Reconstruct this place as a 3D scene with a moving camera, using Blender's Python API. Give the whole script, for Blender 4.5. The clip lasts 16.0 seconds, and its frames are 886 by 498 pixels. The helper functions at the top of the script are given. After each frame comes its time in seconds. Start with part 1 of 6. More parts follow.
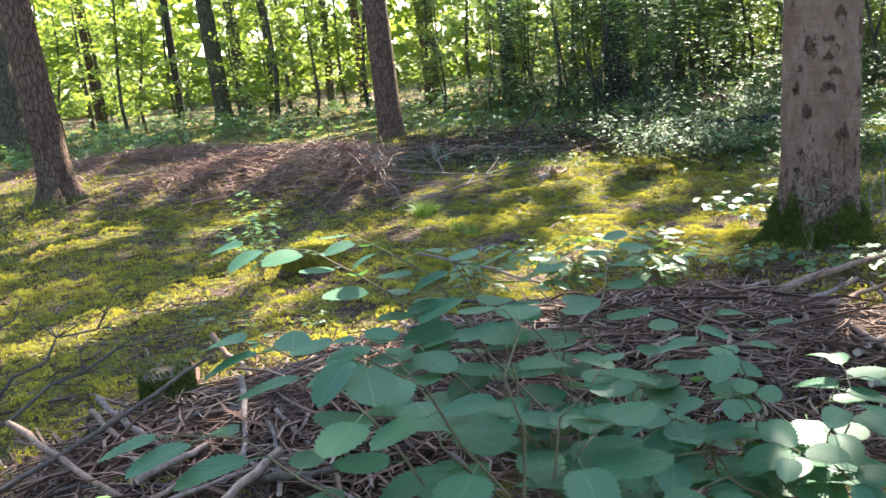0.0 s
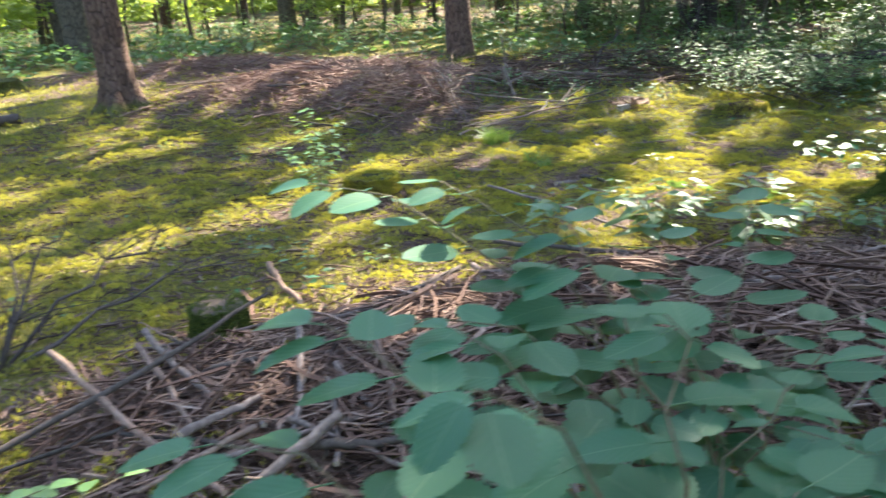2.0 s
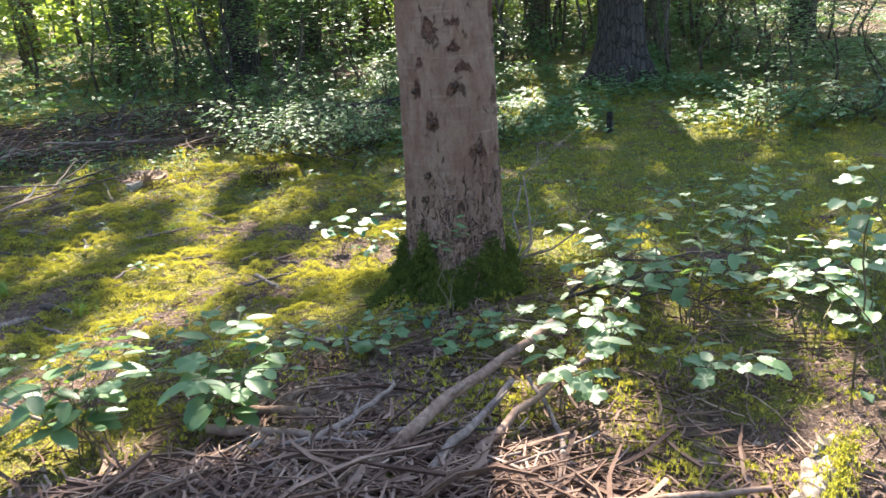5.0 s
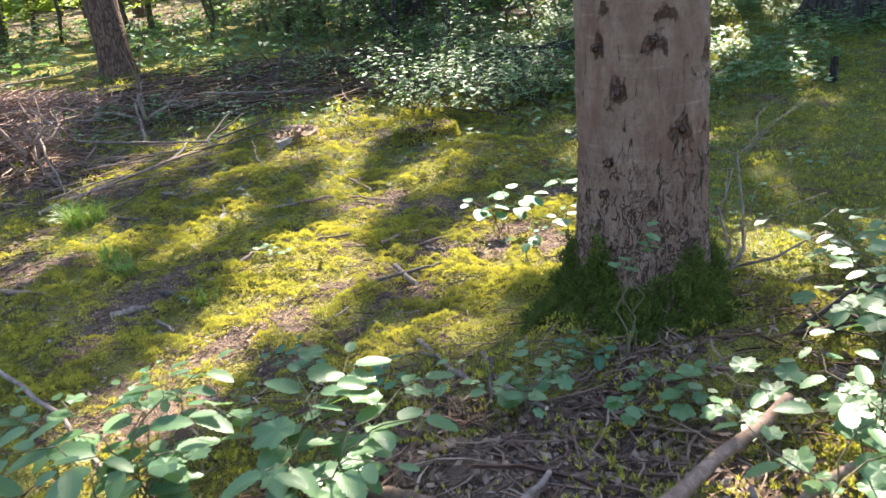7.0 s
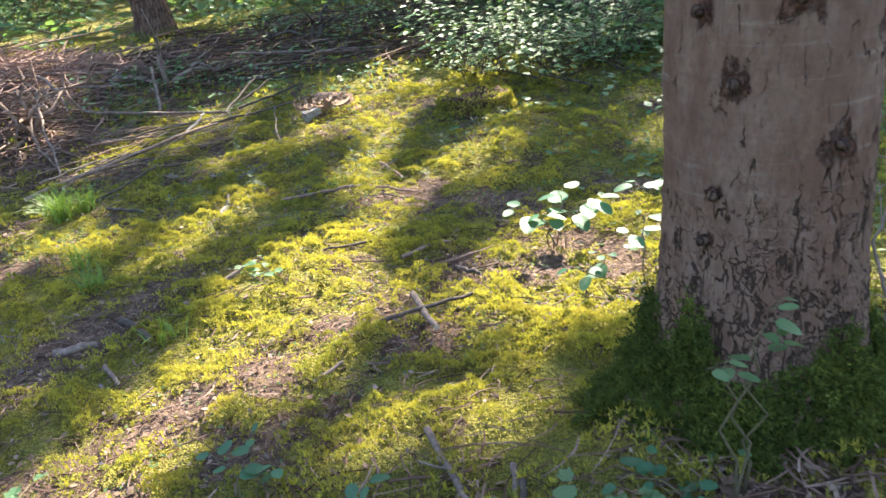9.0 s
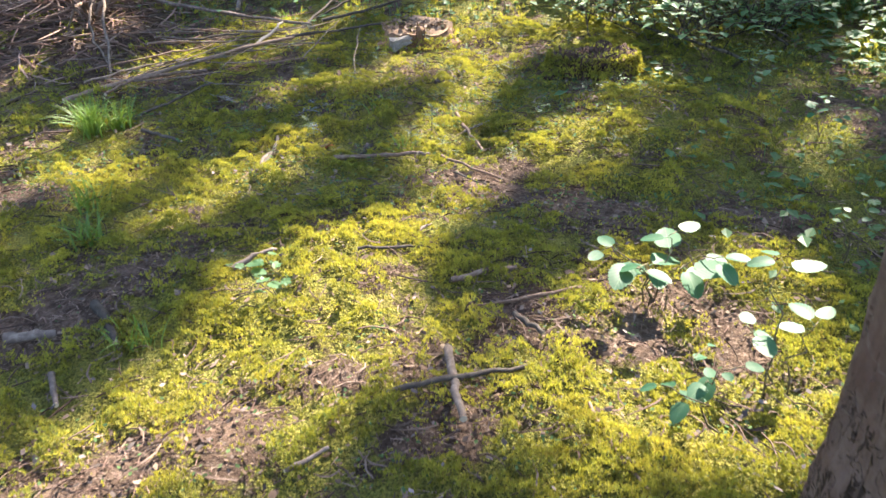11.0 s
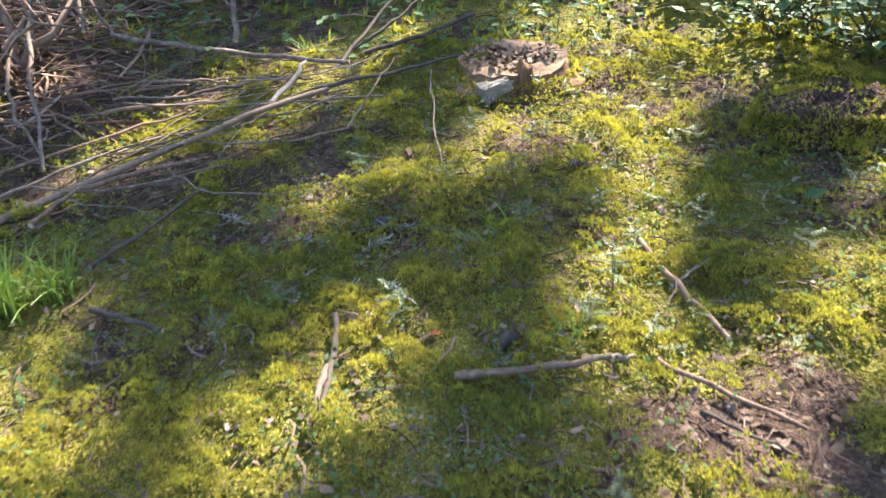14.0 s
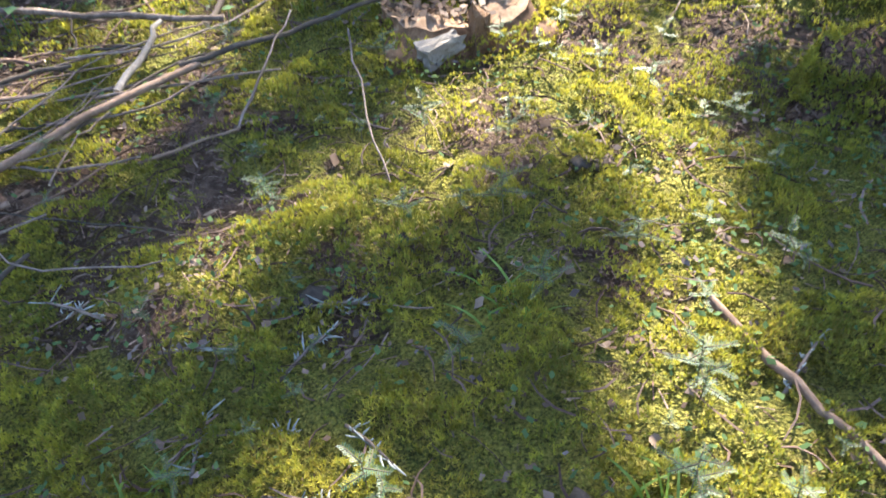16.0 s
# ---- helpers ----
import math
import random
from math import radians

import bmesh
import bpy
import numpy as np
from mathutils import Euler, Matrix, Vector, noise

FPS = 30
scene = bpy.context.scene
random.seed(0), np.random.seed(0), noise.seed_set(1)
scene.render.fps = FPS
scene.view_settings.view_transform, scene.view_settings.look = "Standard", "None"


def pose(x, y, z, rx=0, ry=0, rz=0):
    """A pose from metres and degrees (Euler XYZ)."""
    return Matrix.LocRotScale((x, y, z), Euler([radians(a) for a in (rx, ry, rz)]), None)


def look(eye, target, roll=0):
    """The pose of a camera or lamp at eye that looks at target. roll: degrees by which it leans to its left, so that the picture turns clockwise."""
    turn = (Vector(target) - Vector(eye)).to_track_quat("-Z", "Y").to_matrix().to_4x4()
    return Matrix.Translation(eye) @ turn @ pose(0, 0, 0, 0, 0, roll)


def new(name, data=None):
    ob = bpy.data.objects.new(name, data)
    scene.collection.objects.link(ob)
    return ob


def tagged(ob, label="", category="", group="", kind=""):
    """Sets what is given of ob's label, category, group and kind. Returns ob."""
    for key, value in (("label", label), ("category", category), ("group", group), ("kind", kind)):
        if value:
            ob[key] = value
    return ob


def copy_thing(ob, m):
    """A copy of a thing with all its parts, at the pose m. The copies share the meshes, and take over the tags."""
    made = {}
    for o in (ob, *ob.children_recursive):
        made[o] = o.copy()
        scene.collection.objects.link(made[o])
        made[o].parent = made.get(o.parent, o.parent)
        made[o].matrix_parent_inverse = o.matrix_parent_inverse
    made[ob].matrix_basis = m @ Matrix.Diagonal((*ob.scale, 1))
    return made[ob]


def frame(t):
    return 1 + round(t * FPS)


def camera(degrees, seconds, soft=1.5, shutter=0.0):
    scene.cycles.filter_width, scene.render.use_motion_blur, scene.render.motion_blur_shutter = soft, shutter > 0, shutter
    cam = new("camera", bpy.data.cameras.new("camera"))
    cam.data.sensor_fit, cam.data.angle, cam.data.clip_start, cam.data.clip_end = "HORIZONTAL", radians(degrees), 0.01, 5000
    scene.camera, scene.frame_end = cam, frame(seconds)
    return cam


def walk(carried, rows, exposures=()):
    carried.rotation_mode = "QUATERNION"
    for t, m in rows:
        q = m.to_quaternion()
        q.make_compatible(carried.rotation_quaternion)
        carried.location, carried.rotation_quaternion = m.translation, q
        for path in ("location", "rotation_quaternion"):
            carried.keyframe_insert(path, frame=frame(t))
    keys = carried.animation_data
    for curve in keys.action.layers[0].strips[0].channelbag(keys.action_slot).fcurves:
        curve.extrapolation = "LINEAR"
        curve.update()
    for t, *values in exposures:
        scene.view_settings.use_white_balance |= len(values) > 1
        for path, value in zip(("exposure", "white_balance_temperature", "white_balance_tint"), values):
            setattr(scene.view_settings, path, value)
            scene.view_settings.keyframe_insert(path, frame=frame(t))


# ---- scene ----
cam = camera(58.5, 16.0, shutter=0.3)
METRES, EYE, TILT, LEAN, TURN = 8.7, 1.5, 0.0, 0.0, 0.0
ROWS = [
    (0.0, 0.0, 0.0, 0.0, -1.27, -13.27, 5.41),
    (0.5, -0.018, 0.0192, -0.0015, -2.7, -14.58, 5.03),
    (1.0, -0.0336, 0.0227, -0.0004, -1.16, -14.56, 4.14),
    (1.5, -0.0391, 0.026, -0.0026, 7.75, -16.22, 4.11),
    (2.0, -0.0134, 0.0478, -0.0022, 3.45, -18.55, 3.17),
    (2.5, 0.0184, 0.0705, 0.0057, -5.46, -18.98, 2.59),
    (3.0, 0.0371, 0.0873, 0.0058, -15.12, -16.5, 3.98),
    (3.5, 0.0479, 0.1217, 0.0013, -22.97, -16.47, 1.9),
    (6.0, 0.1311, 0.235, 0.0031, -25.06, -18.51, 4.34),
    (6.5, 0.1329, 0.2606, -0.0035, -21.66, -20.65, 5.48),
    (7.0, 0.1473, 0.3005, -0.0007, -13.11, -20.96, 5.79),
    (7.5, 0.1613, 0.3205, -0.0012, -13.51, -21.24, 6.33),
    (8.0, 0.1741, 0.3515, -0.0046, -13.13, -22.45, 7.6),
    (10.5, 0.2078, 0.4925, -0.0176, 1.9, -28.11, 1.98),
    (11.0, 0.2143, 0.5189, -0.0071, 2.68, -30.13, 1.43),
    (11.5, 0.2043, 0.5545, -0.0192, 3.33, -28.21, 2.7),
    (12.0, 0.1776, 0.5981, -0.025, 1.34, -29.31, 6.1),
    (12.5, 0.1685, 0.6368, -0.0281, 3.24, -30.01, 4.36),
    (13.0, 0.1656, 0.6779, -0.0208, 4.92, -33.1, 6.2),
    (13.5, 0.1506, 0.7116, -0.0298, 4.75, -32.82, 7.45),
    (14.0, 0.1424, 0.7439, -0.0257, 0.92, -32.96, 4.11),
    (14.5, 0.1456, 0.7823, -0.0307, -0.33, -37.25, 4.61),
    (15.0, 0.1441, 0.8058, -0.0288, -2.09, -37.03, 6.52),
    (15.5, 0.1291, 0.8342, -0.0348, -7.02, -36.95, 3.62),
    (16.0, 0.1233, 0.8568, -0.0435, -8.7, -41.09, 3.93),
]
walk(cam, [(t, pose(0, 0, EYE, TILT, LEAN, TURN) @ pose(METRES * x, METRES * y, METRES * z, 90 + pitch, roll, yaw)) for t, x, y, z, yaw, pitch, roll in ROWS],
     exposures=[(0.0, 2.94, 6550, 11), (2.5, 3.02, 6600, 11), (3.5, 2.89, 6600, 11), (6.0, 3.0, 6600, 11), (8.0, 3.0, 6650, 12), (10.5, 2.97, 6600, 12), (11.0, 2.84, 6600, 12), (12.0, 2.71, 6550, 12), (12.5, 2.71, 6500, 12), (13.0, 2.83, 6550, 12), (13.5, 2.93, 6450, 12), (14.0, 2.86, 6450, 11), (14.6, 2.74, 6600, 11), (15.0, 2.78, 6550, 11), (15.5, 2.88, 6280, 11), (16.0, 2.94, 6300, 11)])

# ---- world and sun ----
SUN_AZ, SUN_EL = radians(30), radians(42)  # clockwise from +y, above the horizon
SUN_H = np.array([math.sin(SUN_AZ), math.cos(SUN_AZ)])
world = bpy.data.worlds.new("sky")
scene.world = world
world.use_nodes = True
sky = world.node_tree.nodes.new("ShaderNodeTexSky")
sky.sky_type, sky.sun_disc, sky.sun_elevation, sky.sun_rotation = "NISHITA", False, SUN_EL, SUN_AZ
world.node_tree.links.new(sky.outputs[0], world.node_tree.nodes["Background"].inputs[0])
world.node_tree.nodes["Background"].inputs[1].default_value = 0.125
sun_data = bpy.data.lights.new("sun", "SUN")
sun_data.energy, sun_data.angle, sun_data.color = 5.0, radians(0.5), (1.0, 0.92, 0.78)
sun = new("sun", sun_data)
sun.matrix_world = look((30 * SUN_H[0], 30 * SUN_H[1], 30 * math.tan(SUN_EL)), (0, 0, 0))


# ---- materials ----
class Mat:
    """A node material with short ways to lay noise, ramps and bumps."""

    def __init__(self, name, rough=0.8, spec=0.3):
        self.m = bpy.data.materials.new(name)
        self.m.use_nodes = True
        self.t = self.m.node_tree
        self.b = self.t.nodes["Principled BSDF"]
        self.b.inputs["Roughness"].default_value = rough
        self.b.inputs["Specular IOR Level"].default_value = spec
        self.co = self.t.nodes.new("ShaderNodeTexCoord")

    def put(self, sock, value):
        if isinstance(value, bpy.types.NodeSocket):
            self.t.links.new(value, sock)
        elif isinstance(value, tuple) and len(value) == 3 and sock.type == "RGBA":
            sock.default_value = (*value, 1)
        else:
            sock.default_value = value
        return self

    def scaled(self, coord, sx, sy, sz):
        n = self.t.nodes.new("ShaderNodeMapping")
        self.put(n.inputs["Vector"], coord)
        n.inputs["Scale"].default_value = (sx, sy, sz)
        return n.outputs[0]

    def noise(self, coord, scale, detail=4, rough=0.6, distort=0.0):
        n = self.t.nodes.new("ShaderNodeTexNoise")
        self.put(n.inputs["Vector"], coord)
        n.inputs["Scale"].default_value, n.inputs["Detail"].default_value = scale, detail
        n.inputs["Roughness"].default_value, n.inputs["Distortion"].default_value = rough, distort
        return n.outputs["Fac"]

    def warp(self, coord, scale, amount):
        n = self.t.nodes.new("ShaderNodeTexNoise")
        self.put(n.inputs["Vector"], coord)
        n.inputs["Scale"].default_value, n.inputs["Detail"].default_value = scale, 3
        off = self.t.nodes.new("ShaderNodeVectorMath")
        off.operation = "MULTIPLY_ADD"
        self.put(off.inputs[0], n.outputs["Color"])
        off.inputs[1].default_value = (amount, amount, amount)
        self.put(off.inputs[2], coord)
        return off.outputs[0]

    def cells(self, coord, scale):
        n = self.t.nodes.new("ShaderNodeTexVoronoi")
        self.put(n.inputs["Vector"], coord)
        n.inputs["Scale"].default_value = scale
        return n.outputs["Distance"], n.outputs["Color"]

    def edges(self, coord, scale):
        n = self.t.nodes.new("ShaderNodeTexVoronoi")
        n.feature = "DISTANCE_TO_EDGE"
        self.put(n.inputs["Vector"], coord)
        n.inputs["Scale"].default_value = scale
        return n.outputs["Distance"]

    def ramp(self, fac, *stops):
        n = self.t.nodes.new("ShaderNodeValToRGB")
        self.put(n.inputs[0], fac)
        els = n.color_ramp.elements
        while len(els) < len(stops):
            els.new(0.5)
        for e, (p, c) in zip(els, stops):
            e.position, e.color = p, (*c, 1) if isinstance(c, tuple) else (c, c, c, 1)
        return n.outputs[0]

    def mix(self, fac, a, b, how="MIX"):
        n = self.t.nodes.new("ShaderNodeMix")
        n.data_type, n.blend_type = "RGBA", how
        self.put(n.inputs[0], fac).put(n.inputs[6], a).put(n.inputs[7], b)
        return n.outputs[2]

    def math(self, how, a, b):
        n = self.t.nodes.new("ShaderNodeMath")
        n.operation, n.use_clamp = how, False
        self.put(n.inputs[0], a).put(n.inputs[1], b)
        return n.outputs[0]

    def attr(self, name):
        n = self.t.nodes.new("ShaderNodeAttribute")
        n.attribute_name = name
        return n.outputs["Fac"]

    def rand(self, island=True):
        if island:
            return self.t.nodes.new("ShaderNodeNewGeometry").outputs["Random Per Island"]
        return self.t.nodes.new("ShaderNodeObjectInfo").outputs["Random"]

    def bump(self, height, strength=0.5, dist=0.01):
        n = self.t.nodes.new("ShaderNodeBump")
        n.inputs["Strength"].default_value, n.inputs["Distance"].default_value = strength, dist
        self.put(n.inputs["Height"], height)
        self.t.links.new(n.outputs[0], self.b.inputs["Normal"])
        return n.outputs[0]

    def colour(self, c):
        return self.put(self.b.inputs["Base Color"], c)

    def translucent(self, c, amount, normal=None):
        out = self.t.nodes["Material Output"]
        tr = self.t.nodes.new("ShaderNodeBsdfTranslucent")
        self.put(tr.inputs["Color"], c)
        mx = self.t.nodes.new("ShaderNodeMixShader")
        mx.inputs[0].default_value = amount
        self.t.links.new(self.b.outputs[0], mx.inputs[1])
        self.t.links.new(tr.outputs[0], mx.inputs[2])
        self.t.links.new(mx.outputs[0], out.inputs["Surface"])
        return self


def leaf_material(name, lo, hi, glow, amount=0.4, rough=0.38, island=False, veins=True, spec=0.5):
    k = Mat(name, rough, spec)
    r = k.rand(island)
    base = k.ramp(r, (0.0, lo), (1.0, hi))
    if veins:
        gen = k.co.outputs["Generated"]
        sep = k.t.nodes.new("ShaderNodeSeparateXYZ")
        k.put(sep.inputs[0], gen)
        off = k.math("ABSOLUTE", k.math("SUBTRACT", sep.outputs[0], 0.5), 0.0)
        wave = k.math("SINE", k.math("MULTIPLY", k.math("SUBTRACT", sep.outputs[1], k.math("MULTIPLY", off, 0.8)), 55.0), 0.0)
        k.bump(wave, 0.06, 0.003)
        rib = k.math("MAXIMUM", k.ramp(wave, (0.86, 0.0), (1.0, 0.12)), k.ramp(off, (0.006, 0.45), (0.02, 0.0)))
        base = k.mix(rib, base, (0.16, 0.24, 0.12))
        patch = k.noise(k.co.outputs["Object"], 40, 3)
        base = k.mix(k.ramp(patch, (0.35, 0.0), (0.75, 0.5)), base, k.mix(0.5, base, (0.10, 0.14, 0.06)))
    k.colour(base)
    k.translucent(k.mix(r, glow, k.mix(0.5, glow, base)), amount)
    return k.m


def ground_material():
    k = Mat("moss_and_litter_ground", 0.95, 0.1)
    o = k.co.outputs["Object"]
    cover = k.math("ADD", k.attr("moss"), k.math("MULTIPLY", k.math("SUBTRACT", k.noise(o, 7, 9, 0.75), 0.5), 2.2))
    cover = k.ramp(cover, (0.42, 0.0), (0.56, 1.0))
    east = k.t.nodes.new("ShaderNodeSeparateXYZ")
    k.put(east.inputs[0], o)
    # darker green beyond x 2.6: the shade on that side put into the colour
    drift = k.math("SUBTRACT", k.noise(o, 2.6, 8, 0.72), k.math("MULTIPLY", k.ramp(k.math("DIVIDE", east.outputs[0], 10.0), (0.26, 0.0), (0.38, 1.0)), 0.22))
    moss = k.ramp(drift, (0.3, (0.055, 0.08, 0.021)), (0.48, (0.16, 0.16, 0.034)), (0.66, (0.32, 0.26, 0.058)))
    moss = k.mix(k.ramp(k.noise(o, 9, 6, 0.7), (0.55, 0.0), (0.68, 0.75)), moss, (0.13, 0.085, 0.045))
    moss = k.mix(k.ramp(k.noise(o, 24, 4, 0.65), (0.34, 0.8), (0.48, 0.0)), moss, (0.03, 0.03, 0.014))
    # dark tuft edges: deeper moss colour plus the shade of the gaps painted in
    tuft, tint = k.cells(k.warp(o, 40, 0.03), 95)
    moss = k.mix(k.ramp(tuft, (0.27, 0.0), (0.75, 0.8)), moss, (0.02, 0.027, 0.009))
    moss = k.mix(k.ramp(k.noise(o, 160, 4, 0.7), (0.42, 0.0), (0.66, 0.55)), moss, (0.42, 0.36, 0.08))
    soil = k.ramp(k.noise(o, 14, 8, 0.75), (0.3, (0.018, 0.012, 0.009)), (0.5, (0.085, 0.055, 0.04)), (0.72, (0.25, 0.17, 0.13)))
    flecks = k.ramp(k.noise(k.scaled(o, 1, 1, 1), 70, 3, 0.6, 1.5), (0.56, 0.0), (0.66, 0.8))
    soil = k.mix(flecks, soil, (0.24, 0.185, 0.15))
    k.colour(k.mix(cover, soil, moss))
    tops = k.math("MULTIPLY", k.math("MULTIPLY", tuft, cover), -0.8)
    k.bump(k.math("ADD", tops, k.math("ADD", k.noise(o, 60, 6, 0.7), k.math("MULTIPLY", k.noise(o, 12, 4), 2.0))), 1.0, 0.022)
    return k.m


def fir_bark_material():
    """Pale smooth bark with short upright cracks, breaking into red-brown scales towards the foot."""
    k = Mat("grey_fir_bark", 0.9, 0.12)
    o = k.co.outputs["Object"]
    low = k.attr("crackle")
    big = k.noise(k.scaled(o, 1, 1, 0.6), 4.5, 6, 0.65)
    col = k.ramp(big, (0.3, (0.14, 0.073, 0.05)), (0.48, (0.21, 0.128, 0.093)), (0.7, (0.305, 0.21, 0.16)))
    rust = k.ramp(k.math("ADD", k.noise(k.scaled(o, 1, 1, 0.45), 6, 6, 0.7), k.math("MULTIPLY", low, 0.12)), (0.52, 0.0), (0.68, 0.75))
    col = k.mix(rust, col, (0.15, 0.072, 0.048))
    bands = k.noise(k.scaled(o, 1.0, 1.0, 11), 4.0, 5, 0.65)
    col = k.mix(k.ramp(bands, (0.54, 0.0), (0.68, 0.35)), col, (0.12, 0.08, 0.06))
    col = k.mix(k.ramp(bands, (0.3, 0.3), (0.42, 0.0)), col, (0.40, 0.32, 0.27))
    # upright cracks: thin where the bark is smooth, wide near the foot
    bent = k.warp(o, 28, 0.018)
    ridge = k.math("ABSOLUTE", k.math("SUBTRACT", k.noise(k.scaled(bent, 1, 1, 0.15), 21, 2, 0.5), 0.5), 0.0)
    where = k.noise(k.scaled(o, 1, 1, 0.9), 13, 4, 0.6)
    reach = k.math("ADD", k.math("MULTIPLY", low, 0.024), k.math("MULTIPLY", k.math("SUBTRACT", where, 0.56), 0.12))
    crack = k.ramp(k.math("SUBTRACT", reach, ridge), (0.0, 0.0), (0.016, 0.88))
    # scales near the foot, parted by broken seams
    foot = k.ramp(low, (0.58, 0.0), (0.95, 1.0))
    scale_at = k.warp(k.scaled(o, 1, 1, 0.55), 34, 0.045)
    flow = k.math("ABSOLUTE", k.math("SUBTRACT", k.noise(scale_at, 24, 2, 0.5), 0.5), 0.0)
    cross = k.math("ABSOLUTE", k.math("SUBTRACT", k.noise(k.scaled(scale_at, 1, 1, 2.6), 15, 2, 0.5), 0.5), 0.0)
    some = k.ramp(k.noise(o, 11, 4, 0.7), (0.38, 0.0), (0.62, 1.0))
    thick = k.math("MULTIPLY", k.math("ADD", k.math("MULTIPLY", some, 0.034), 0.008), foot)
    seam = k.ramp(k.math("SUBTRACT", thick, k.math("MINIMUM", flow, cross)), (0.0, 0.0), (0.014, 0.85))
    tint = k.noise(scale_at, 24, 2, 0.5)
    plate = k.ramp(tint, (0.2, 0.0), (0.8, 1.0))
    col = k.mix(k.math("MULTIPLY", foot, 0.55), col, k.mix(plate, (0.13, 0.075, 0.052), (0.29, 0.20, 0.155)))
    ragged = k.math("ADD", k.attr("scar"), k.math("MULTIPLY", k.math("SUBTRACT", k.noise(k.scaled(o, 1, 1, 0.55), 30, 6, 0.8, 0.3), 0.5), 2.4))
    wound = k.ramp(ragged, (0.45, 0.0), (0.7, 1.0))
    col = k.mix(wound, col, k.ramp(k.noise(o, 60, 5, 0.7), (0.35, (0.03, 0.016, 0.012)), (0.52, (0.11, 0.05, 0.033)), (0.7, (0.2, 0.12, 0.09))))
    col = k.mix(k.math("MAXIMUM", crack, seam), col, (0.035, 0.022, 0.017))
    fine = k.noise(k.scaled(o, 1, 1, 0.5), 75, 6, 0.75)
    col = k.mix(k.ramp(fine, (0.35, 0.4), (0.52, 0.0)), col, (0.10, 0.07, 0.053))
    green = k.ramp(k.math("ADD", k.attr("moss"), k.math("MULTIPLY", k.math("SUBTRACT", k.noise(o, 12, 5, 0.7), 0.5), 1.2)), (0.45, 0.0), (0.6, 1.0))
    col = k.mix(green, col, k.ramp(k.noise(o, 45, 4), (0.3, (0.02, 0.035, 0.006)), (0.7, (0.09, 0.11, 0.016))))
    k.colour(col)
    relief = k.math("ADD", k.math("MULTIPLY", fine, 0.7), k.math("MULTIPLY", k.math("MULTIPLY", plate, foot), 1.1))
    relief = k.math("SUBTRACT", relief, k.math("MULTIPLY", k.math("MAXIMUM", k.math("MAXIMUM", crack, seam), k.math("MULTIPLY", wound, 0.5)), 2.0))
    k.bump(relief, 1.0, 0.014)
    return k.m


def bark_material(name, lo, mid, hi, scale=9, moss=0.0):
    k = Mat(name, 0.92, 0.15)
    o = k.co.outputs["Object"]
    plates = k.edges(k.scaled(o, 1, 1, 0.28), scale)
    n = k.noise(k.scaled(o, 1, 1, 0.35), scale * 1.3, 6, 0.7)
    col = k.ramp(n, (0.3, lo), (0.5, mid), (0.72, hi))
    col = k.mix(k.ramp(plates, (0.0, 0.8), (0.12, 0.0)), col, tuple(v * 0.35 for v in lo))
    if moss:
        g = k.ramp(k.math("ADD", k.attr("moss"), k.math("MULTIPLY", k.math("SUBTRACT", k.noise(o, 7, 5, 0.7), 0.5), 1.2)), (0.5, 0.0), (0.7, moss))
        col = k.mix(g, col, (0.07, 0.09, 0.014))
    k.colour(col)
    k.bump(k.math("ADD", n, k.ramp(plates, (0.0, 0.0), (0.15, 1.0))), 0.8, 0.02)
    return k.m


def stick_material(name, lo, mid, hi, island=False):
    k = Mat(name, 0.85, 0.2)
    o = k.co.outputs["Object"]
    n = k.noise(o, 35, 5, 0.7, 0.6)
    r = k.rand(island)
    col = k.ramp(n, (0.3, lo), (0.52, mid), (0.75, hi))
    col = k.mix(k.math("MULTIPLY", r, 0.6), col, k.mix(0.5, col, hi))
    col = k.mix(k.ramp(k.noise(o, 6, 4), (0.55, 0.0), (0.7, 0.6)), col, tuple(v * 0.5 for v in lo))
    k.colour(col)
    k.bump(k.noise(o, 90, 5, 0.7), 0.6, 0.004)
    return k.m


def stuff_material(name, stops, rough=0.9, glow=None, amount=0.3, spec=0.15):
    k = Mat(name, rough, spec)
    r = k.rand(True)
    big = k.noise(k.co.outputs["Object"], 3.2, 8, 0.78)
    col = k.ramp(k.math("ADD", k.math("MULTIPLY", r, 0.55), k.math("MULTIPLY", k.ramp(big, (0.3, 0.0), (0.7, 1.0)), 0.45)), *stops)
    k.colour(col)
    if glow:
        k.translucent(k.mix(0.5, col, glow), amount)
    return k.m


